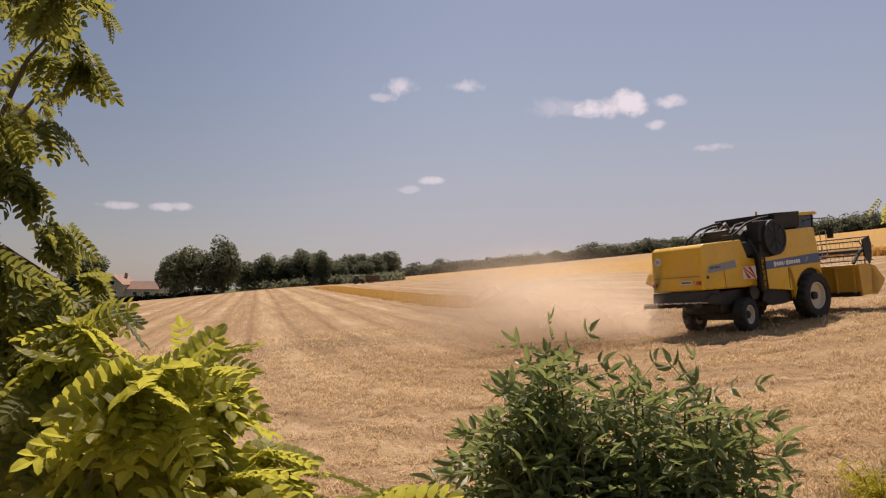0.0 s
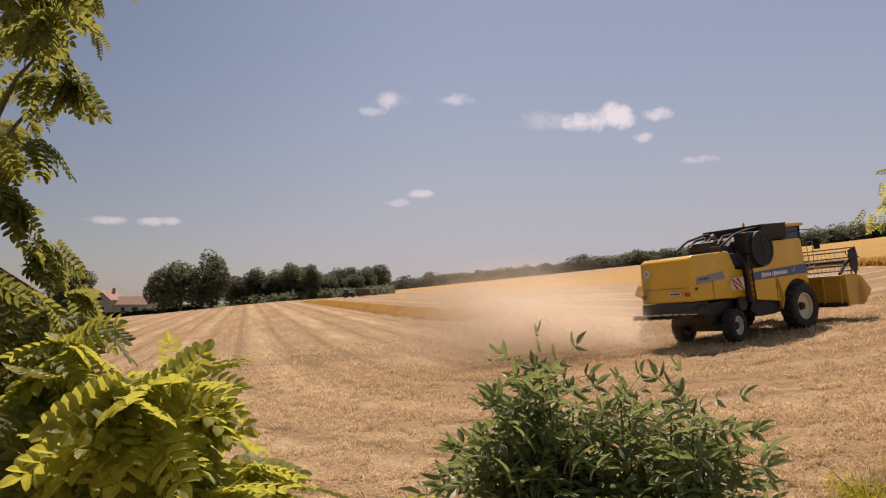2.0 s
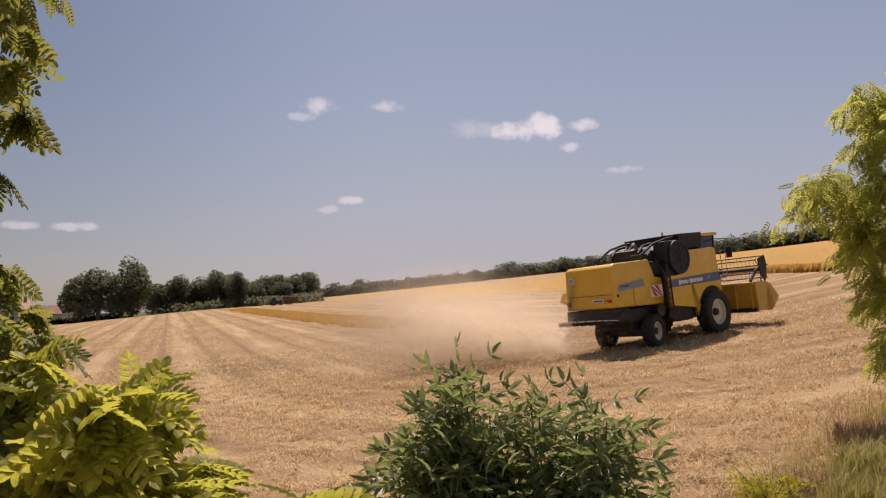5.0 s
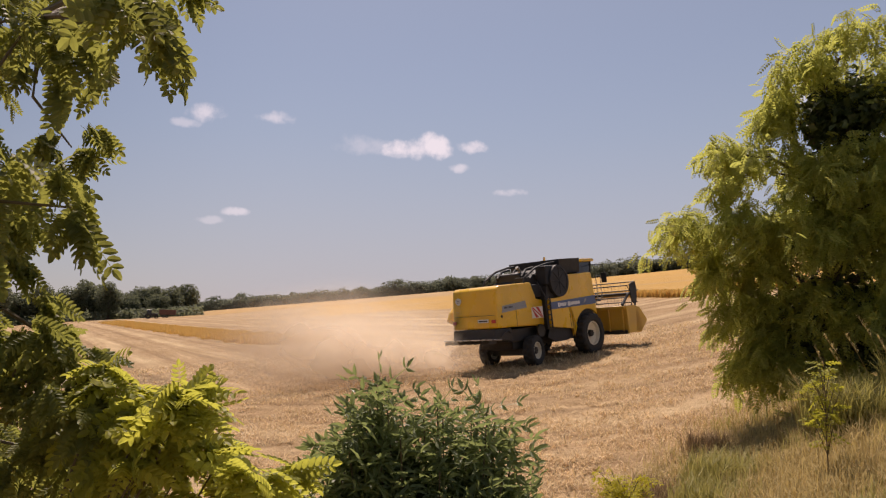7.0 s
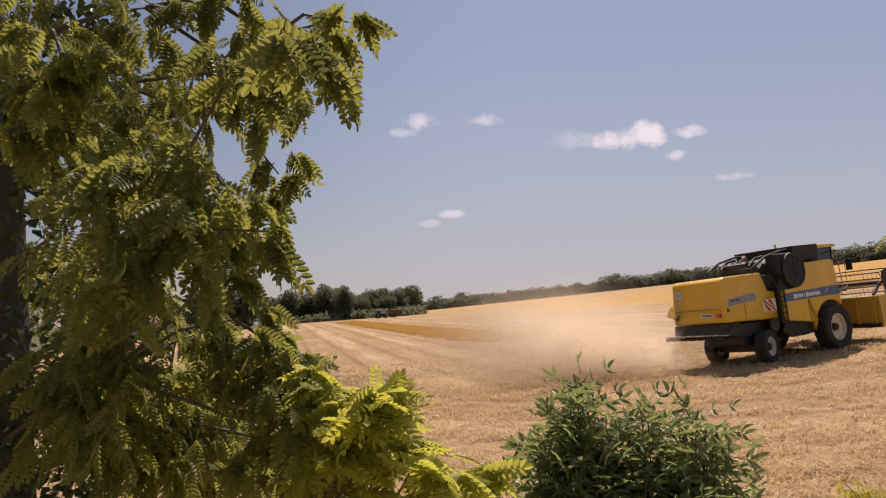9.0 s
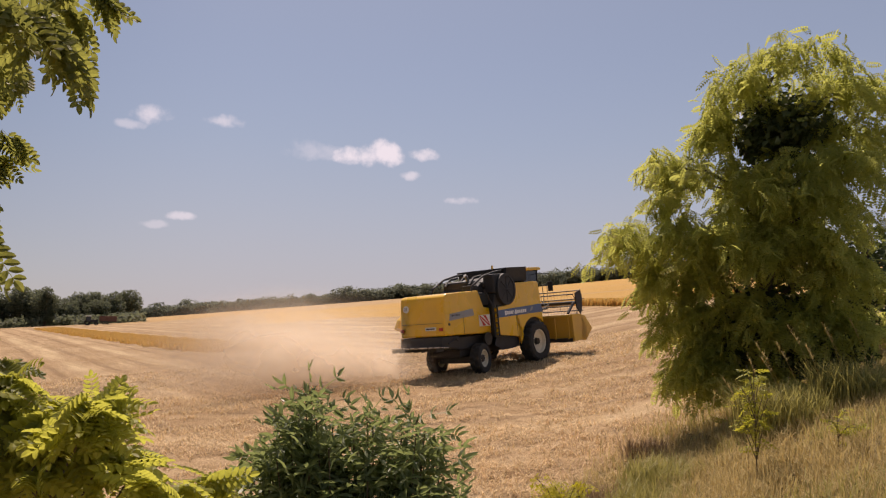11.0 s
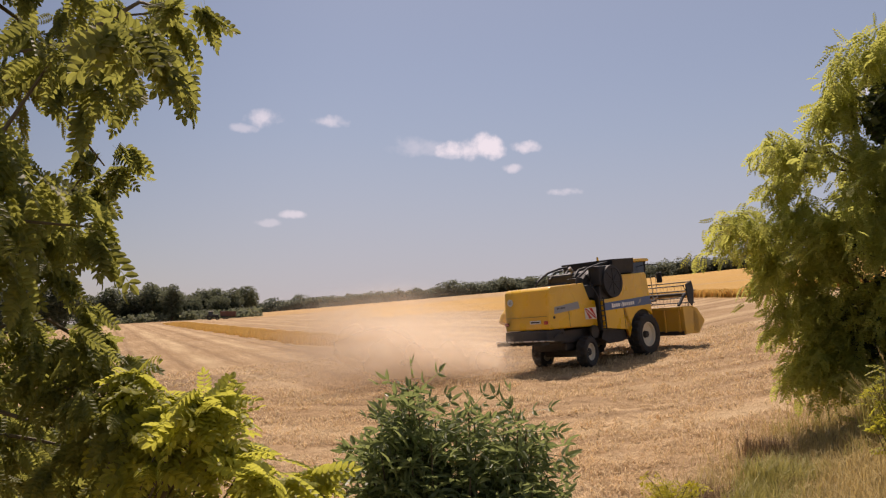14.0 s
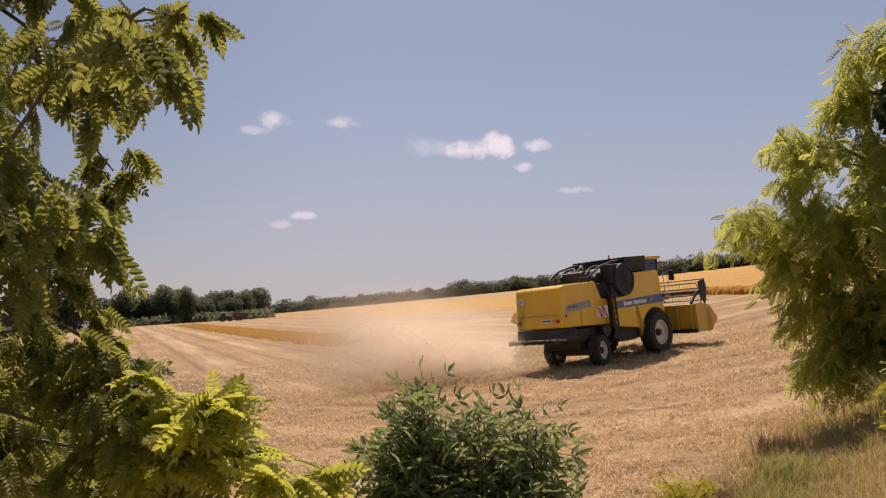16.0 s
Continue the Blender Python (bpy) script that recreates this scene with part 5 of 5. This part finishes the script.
def build_tractor():
    foot = at_ground(-22.2, 188)
    m = pose(foot.x, foot.y, foot.z, 0, 0, 3)
    tractor = thing("tractor", "small dark tractor parked at the far field edge", "tractor", m)
    tractor.scale = (0.78, 0.78, 0.78)
    part("bonnet", box((1.3, 0, 1.35), (1.9, 0.8, 0.8), 0.12), STEEL, tractor)
    part("cab", box((-0.3, 0, 1.9), (1.4, 1.5, 1.7), 0.1), DARK_GLASS, tractor)
    part("cab_roof", box((-0.3, 0, 2.8), (1.6, 1.7, 0.15), 0.05), WHITE, tractor)
    for sx, r, side in ((-0.6, 0.85, 1), (-0.6, 0.85, -1), (1.8, 0.55, 1), (1.8, 0.55, -1)):
        part("tyre", lathe([(r * 0.5, -0.2), (r, -0.2), (r, 0.2), (r * 0.5, 0.2)], 24), RUBBER, tractor).location = (sx, side * 0.95, r)
    foot = at_ground(-18.2, 188.3)
    trailer = thing("grain_trailer", "rust-red grain trailer hitched behind the tractor", "trailer", pose(foot.x, foot.y, foot.z, 0, 0, 3))
    trailer.scale = (0.72, 0.72, 0.68)
    part("body", prism([(-2.6, 1.1), (-2.8, 2.9), (2.6, 2.9), (2.5, 1.1)], -1.15, 1.15, 0.05), material("rust_red_paint", (0.11, 0.045, 0.03), (0.08, 0.045, 0.03), 1, 10, 0.7), trailer)
    part("frame", box((0, 0, 0.95), (5.4, 0.9, 0.2), 0.02), STEEL, trailer)
    part("drawbar", rod((2.6, 0, 0.85), (3.9, 0, 0.6), 0.07), STEEL, trailer)
    for sx in (-1.5, -0.4):
        for side in (1, -1):
            part("tyre", lathe([(0.25, -0.17), (0.5, -0.17), (0.5, 0.17), (0.25, 0.17)], 20), RUBBER, trailer).location = (sx, side * 0.9, 0.5)


build_house()
build_hedge()
build_tractor()


# ---- standing wheat, stubble, verge ----
def blades(rng, p, high, wide, lean):
    """Bent blades on the places p, each of two joints."""
    n = len(p)
    a = rng.uniform(0, 2 * math.pi, n)
    d = np.stack([np.cos(a), np.sin(a), np.zeros(n)], -1)
    s = np.stack([-np.sin(a), np.cos(a), np.zeros(n)], -1)
    up = np.array((0, 0, 1.0))
    h, w, k = high[:, None], wide[:, None], lean[:, None]
    mid = p + up * h * 0.55 + d * h * k * 0.3
    tip = p + up * h * (1 - 0.3 * k) + d * h * k
    v = np.stack([p - s * w, p + s * w, mid + s * w * 0.8, mid - s * w * 0.8, tip], 1).reshape(-1, 3)
    i = np.arange(n)[:, None] * 5
    quads = (i + np.array((0, 1, 2, 3))).tolist()
    tris = (i + np.array((3, 2, 4))).tolist()
    return v, quads + tris


def build_wheat():
    rng = np.random.default_rng(41)
    n = 90000
    x, y = rng.uniform(-33, 12, n), 46 + 120 * rng.uniform(0, 1, n) ** 1.5
    v, u = strip_side(x, y)
    wave = 0.35 * np.sin(u * 0.7) + 0.2 * np.sin(u * 2.3)
    keep = (v > wave) & (v < 4.2 + wave) & (u > 5.0 + 2 * wave)
    x, y = x[keep], y[keep]
    extra = 5
    x, y = np.repeat(x, extra) + rng.normal(0, 0.18, len(x) * extra), np.repeat(y, extra) + rng.normal(0, 0.18, len(y) * extra)
    p = np.stack([x, y, ground_z(x, y)], -1)
    m = len(p)
    v, f = blades(rng, p, rng.uniform(0.28, 0.5, m), rng.uniform(0.02, 0.05, m), rng.uniform(0.1, 0.5, m))
    tagged(new("wheat", add_mesh("wheat", v, f, WHEAT)), "narrow strip of ripe golden wheat left standing", "wheat", kind="stuff")
    # ragged wheat along the lip of the upper slope
    a = rng.uniform(0.40, 0.74, 9000)
    end = field_end(np.sin(a), np.cos(a))
    r = end * (0.365 - 0.25 * np.clip(a, 0, 0.6) + 0.008 * np.sin(a * 40)) + rng.uniform(0, 3.0, 9000)
    x, y = r * np.sin(a), r * np.cos(a)
    p = np.stack([x, y, ground_z(x, y)], -1)
    v, f = blades(rng, p, rng.uniform(0.5, 0.9, 9000), rng.uniform(0.04, 0.12, 9000), rng.uniform(0.1, 0.5, 9000))
    tagged(new("wheat_edge", add_mesh("wheat_edge", v, f, WHEAT)), "ragged edge of uncut golden wheat on the slope", "wheat", kind="stuff")


def build_stubble():
    rng = np.random.default_rng(43)
    n = 170000
    a = rng.uniform(-0.62, 0.95, n)
    r = 6.5 + 34 * rng.uniform(0, 1, n) ** 1.5
    x, y = r * np.sin(a), r * np.cos(a) - 0.5
    s = bank(x, y)
    clumps = 0.5 * value_noise(x, y, 0.45, 5) + 0.3 * value_noise(x * 0.4, y, 1.3, 6) + 0.2 * value_noise(x, y, 5, 7)
    keep = (s < 0.2 + rng.normal(0, 0.3, n)) & (clumps + rng.normal(0, 0.08, n) > 0.46)
    x, y, r = x[keep], y[keep], r[keep]
    p = np.stack([x, y, ground_z(x, y) - 0.01], -1)
    m = len(p)
    lying = rng.random(m) < 0.92
    v, f = blades(rng, p, np.where(lying, rng.uniform(0.10, 0.22, m), rng.uniform(0.04, 0.09, m)), 0.0035 + 0.00035 * r, np.where(lying, rng.uniform(1.2, 2.6, m), rng.uniform(0, 0.4, m)))
    tagged(new("stubble", add_mesh("stubble", v, f, STRAW)), "cut straw and stubble strewn over the field", "stubble", kind="stuff")


def build_verge():
    rng = np.random.default_rng(47)
    for name, n, mat, label, hi, tall in (("dry_grass", 85000, DRY, "dry straw-coloured grass on the bank", 0.38, 0.9), ("green_grass", 30000, GRASS, "green grass tufts on the bank", 0.42, 0.35)):
        a = rng.uniform(-0.2, 1.1, n * 2)
        r = 2.0 + 24 * rng.uniform(0, 1, n * 2) ** 1.4
        x, y = r * np.sin(a), r * np.cos(a) - 0.9
        s = bank(x, y)
        clump = np.sin(x * 1.7 + 2 * np.sin(y * 0.9)) * np.sin(y * 1.9 + np.sin(x * 1.3))
        keep = (s > -0.3 + rng.normal(0, 0.35, n * 2)) & (s < 7.0)
        keep &= (clump > 0.3) if name == "green_grass" else (rng.random(n * 2) < 0.75 - 0.3 * clump)
        keep &= np.hypot(x + 0.1, y + 0.5) > 1.6
        x, y, r = x[keep], y[keep], r[keep]
        p = np.stack([x, y, ground_z(x, y) - 0.01], -1)
        m = len(p)
        v, f = blades(rng, p, rng.uniform(0.12, hi, m), 0.0022 + 0.00028 * r, rng.uniform(0.2, 1.1, m))
        tagged(new(name, add_mesh(name, v, f, mat)), label, "grass", kind="stuff")


build_wheat()
build_stubble()
build_verge()


def tuft(name, label, x, y, n, radius, high, mat, seed, lean=(0.2, 0.8), wide=0.006, group=""):
    rng = np.random.default_rng(seed)
    foot = at_ground(x, y, 0.02)
    d = in_ball(rng, n, 0.0) * (radius, radius, 0)
    v, f = blades(rng, d, rng.uniform(0.5, 1.0, n) * high, rng.uniform(0.6, 1.2, n) * wide, rng.uniform(*lean, n))
    ob = tagged(new(name, add_mesh(name, v, f, mat)), label, "grass", group)
    ob.location = foot
    return ob


tuft("tall_grass", "tall blue-green grass clump beside the robinia", 8.1, 7.6, 1500, 0.75, 0.95, GRASS, 61, wide=0.008)
tuft("tall_grass", "tall blue-green grass clump beside the robinia", 9.0, 7.2, 900, 0.6, 0.9, GRASS, 62, wide=0.008)
tuft("tall_grass", "rough green grass clump at the stubble edge", 6.3, 7.9, 900, 0.7, 0.6, GRASS, 63, wide=0.007)
tuft("tall_grass", "rough green grass clump at the stubble edge", 5.4, 7.0, 700, 0.6, 0.5, GRASS, 64, wide=0.007)
for k, (x, y) in enumerate(((3.9, 7.2), (4.5, 7.6), (3.2, 6.6), (5.3, 8.2), (7.4, 10.0))):
    tuft("dead_weeds", "brown dead weed stalks along the stubble edge", x, y, 420, 0.45, 0.55, DEAD, 70 + k, (0.1, 0.9), 0.006, "dead weeds along the edge")


def seed_stem(x, y, high, lean, seed):
    """A tall grass stem with a feathery seed head."""
    rng = np.random.default_rng(seed)
    foot = at_ground(x, y, 0.02)
    stem = thing("seeding_grass", "tall dry grass stem with a feathery seed head", "grass", Matrix.Translation(foot), "seeding grass stems")
    pts = [Vector((lean * (k / 5) ** 2, 0.2 * lean * (k / 5) ** 2, high * k / 5)) for k in range(6)]
    part("stalk", pipe(pts, 0.004, 5, None, 0.002), DRY, stem)
    n = 34
    t = rng.uniform(0.78, 1.0, n)
    p = np.stack([lean * t ** 2, 0.2 * lean * t ** 2, high * t], -1)
    v, f = blades(rng, p, rng.uniform(0.04, 0.1, n), rng.uniform(0.002, 0.004, n), rng.uniform(0.6, 1.4, n))
    mesh_part("seed_head", v, f, DRY, stem)


for k, (x, y, h, lean) in enumerate(((8.0, 7.4, 1.1, -0.6), (8.4, 7.5, 1.15, -0.6), (8.9, 7.2, 1.2, -0.5), (7.7, 7.9, 1.0, -0.5), (9.2, 7.4, 1.1, -0.6), (7.3, 8.2, 1.0, 0.1), (8.2, 7.6, 1.25, -0.7), (8.6, 7.3, 1.05, -0.45), (7.9, 7.7, 1.2, -0.4), (8.8, 7.6, 1.3, -0.7), (9.4, 7.2, 1.15, -0.5))):
    seed_stem(x, y, h, lean, 80 + k)


def leafy_plant(name, label, category, x, y, high, wide, mat, seed, shoots, leaves, size, pairs=4):
    rng = np.random.default_rng(seed)
    foot = at_ground(x, y, 0.02)
    plant = thing(name, label, category, Matrix.Translation(foot))
    verts, faces = compound_leaf(pairs, 0.3, 0.26, 0.3, 0.3)
    places = []
    for k in range(shoots):
        a = rng.uniform(0, 2 * math.pi)
        low = rng.uniform(0.15, 0.78) * high if k else 0
        reach = 0 if k == 0 else wide * rng.uniform(0.5, 1)
        end = np.array((math.cos(a) * reach, math.sin(a) * reach, high if k == 0 else min(high, low + high * rng.uniform(0.2, 0.4))))
        start = np.array((0, 0, low))
        part("stem", pipe([start, (start + end) / 2 + (0, 0, 0.04), end], 0.011 if k == 0 else 0.006, 6, None, 0.003), TWIG, plant)
        t = rng.uniform(0.3, 1.0, (leaves, 1))
        places.append(start + (end - start) * t + rng.normal(0, 0.02, (leaves, 3)))
    p = np.concatenate(places)
    v, f = strew(verts, faces, p, turns(rng, len(p), -0.15, 0.35), rng.uniform(0.7, 1.2, len(p)) * size)
    mesh_part("foliage", v, f, mat, plant)


leafy_plant("sapling", "thin yellow-green robinia sapling standing in the verge grass", "sapling", 5.85, 5.7, 1.3, 0.22, LEAF_SAPLING, 91, 14, 7, 0.14)
leafy_plant("sapling", "small yellow-green seedling in the verge grass", "sapling", 6.5, 5.2, 0.5, 0.2, LEAF_SAPLING, 92, 6, 7, 0.1)
leafy_plant("yellow_weed", "bushy yellow-flowering weed at the foot of the bank", "weed", 3.2, 5.3, 1.13, 0.27, LEAF_WEED, 93, 48, 24, 0.09, 3)
leafy_plant("willow_weed", "narrow-leaved grey-green weed beside the elder bush", "weed", 1.3, 2.72, 1.15, 0.34, LEAF_ELDER, 94, 34, 22, 0.12, 3)
leafy_plant("yellow_weed", "low yellow-flowering weed behind the elder bush", "weed", 2.2, 4.6, 0.6, 0.3, LEAF_WEED, 95, 16, 14, 0.07, 3)
leafy_plant("low_bush", "small dark bush at the edge of the uncut wheat", "bush", 62.5, 78.5, 1.4, 1.6, LEAF_FAR_HAZED, 96, 30, 20, 0.6, 3)


# ---- dust behind the harvester ----
def dust_material():
    m = bpy.data.materials.new("straw_dust")
    m.use_nodes = True
    n, l = m.node_tree.nodes, m.node_tree.links
    n.remove(n["Principled BSDF"])
    coord = n.new("ShaderNodeTexCoord").outputs["Generated"]
    ball = n.new("ShaderNodeVectorMath")
    ball.operation = "DISTANCE"
    ball.inputs[1].default_value = (0.5, 0.0, 0.35)
    flat = n.new("ShaderNodeVectorMath")
    flat.operation = "MULTIPLY"
    flat.inputs[1].default_value = (1, 0, 1)
    l.new(coord, flat.inputs[0])
    l.new(flat.outputs[0], ball.inputs[0])
    fall = n.new("ShaderNodeMapRange")
    fall.interpolation_type = "SMOOTHERSTEP"
    for key, value in (("From Min", 0.5), ("From Max", 0.03), ("To Min", 0.0), ("To Max", 0.52)):
        fall.inputs[key].default_value = value
    l.new(ball.outputs["Value"], fall.inputs["Value"])
    puffs = noise_of(n, l, coord, 2.2, 3, 0.1, 0.75)
    alpha = n.new("ShaderNodeMath")
    alpha.operation = "MULTIPLY"
    l.new(fall.outputs[0], alpha.inputs[0])
    l.new(puffs, alpha.inputs[1])
    d = n.new("ShaderNodeBsdfDiffuse")
    d.inputs["Color"].default_value = (0.8, 0.68, 0.54, 1)
    tr = n.new("ShaderNodeBsdfTranslucent")
    tr.inputs["Color"].default_value = (0.8, 0.68, 0.54, 1)
    both = n.new("ShaderNodeMixShader")
    both.inputs[0].default_value = 0.75
    l.new(d.outputs[0], both.inputs[1])
    l.new(tr.outputs[0], both.inputs[2])
    clear = n.new("ShaderNodeBsdfTransparent")
    out = n.new("ShaderNodeMixShader")
    l.new(alpha.outputs[0], out.inputs[0])
    l.new(clear.outputs[0], out.inputs[1])
    l.new(both.outputs[0], out.inputs[2])
    l.new(out.outputs[0], n["Material Output"].inputs["Surface"])
    return m


def build_dust():
    """Thin veils of dust drifting behind the machine, one behind the other."""
    mat = dust_material()
    dust = thing("dust_cloud", "thin pale tan dust drifting low behind the harvester", "dust", kind="stuff")
    for cx, cy, wide, high, bow in ((3.2, 23.6, 12.0, 4.2, 0.8), (3.4, 25.0, 12.0, 5.2, -0.6), (3.8, 27.0, 12.0, 5.4, -0.7), (2.6, 26.0, 13.0, 5.0, 0.5), (4.4, 24.4, 8.5, 3.6, 0.5), (5.4, 25.4, 8.0, 4.2, -0.5), (6.8, 24.0, 5.5, 2.6, 0.3)):
        verts, faces = [], []
        nu, nv = 16, 8
        z0 = float(ground_z(cx, cy))
        for j in range(nv + 1):
            for i in range(nu + 1):
                u, v = i / nu - 0.5, j / nv
                x, y = cx + wide * u, cy + bow * math.sin(3 * u * 2) + 0.5 * math.sin(v * 4 + u * 5) + wide * u * 0.15
                verts.append((x, y, max(float(ground_z(x, y)) + 0.02, z0 - 0.6 + high * v + 0.05 * wide * u)))
        for j in range(nv):
            for i in range(nu):
                k = j * (nu + 1) + i
                faces.append([k, k + 1, k + nu + 2, k + nu + 1])
        veil = mesh_part("veil", verts, faces, mat, dust)
        veil.data.polygons.foreach_set("use_smooth", [True] * len(veil.data.polygons))


build_dust()
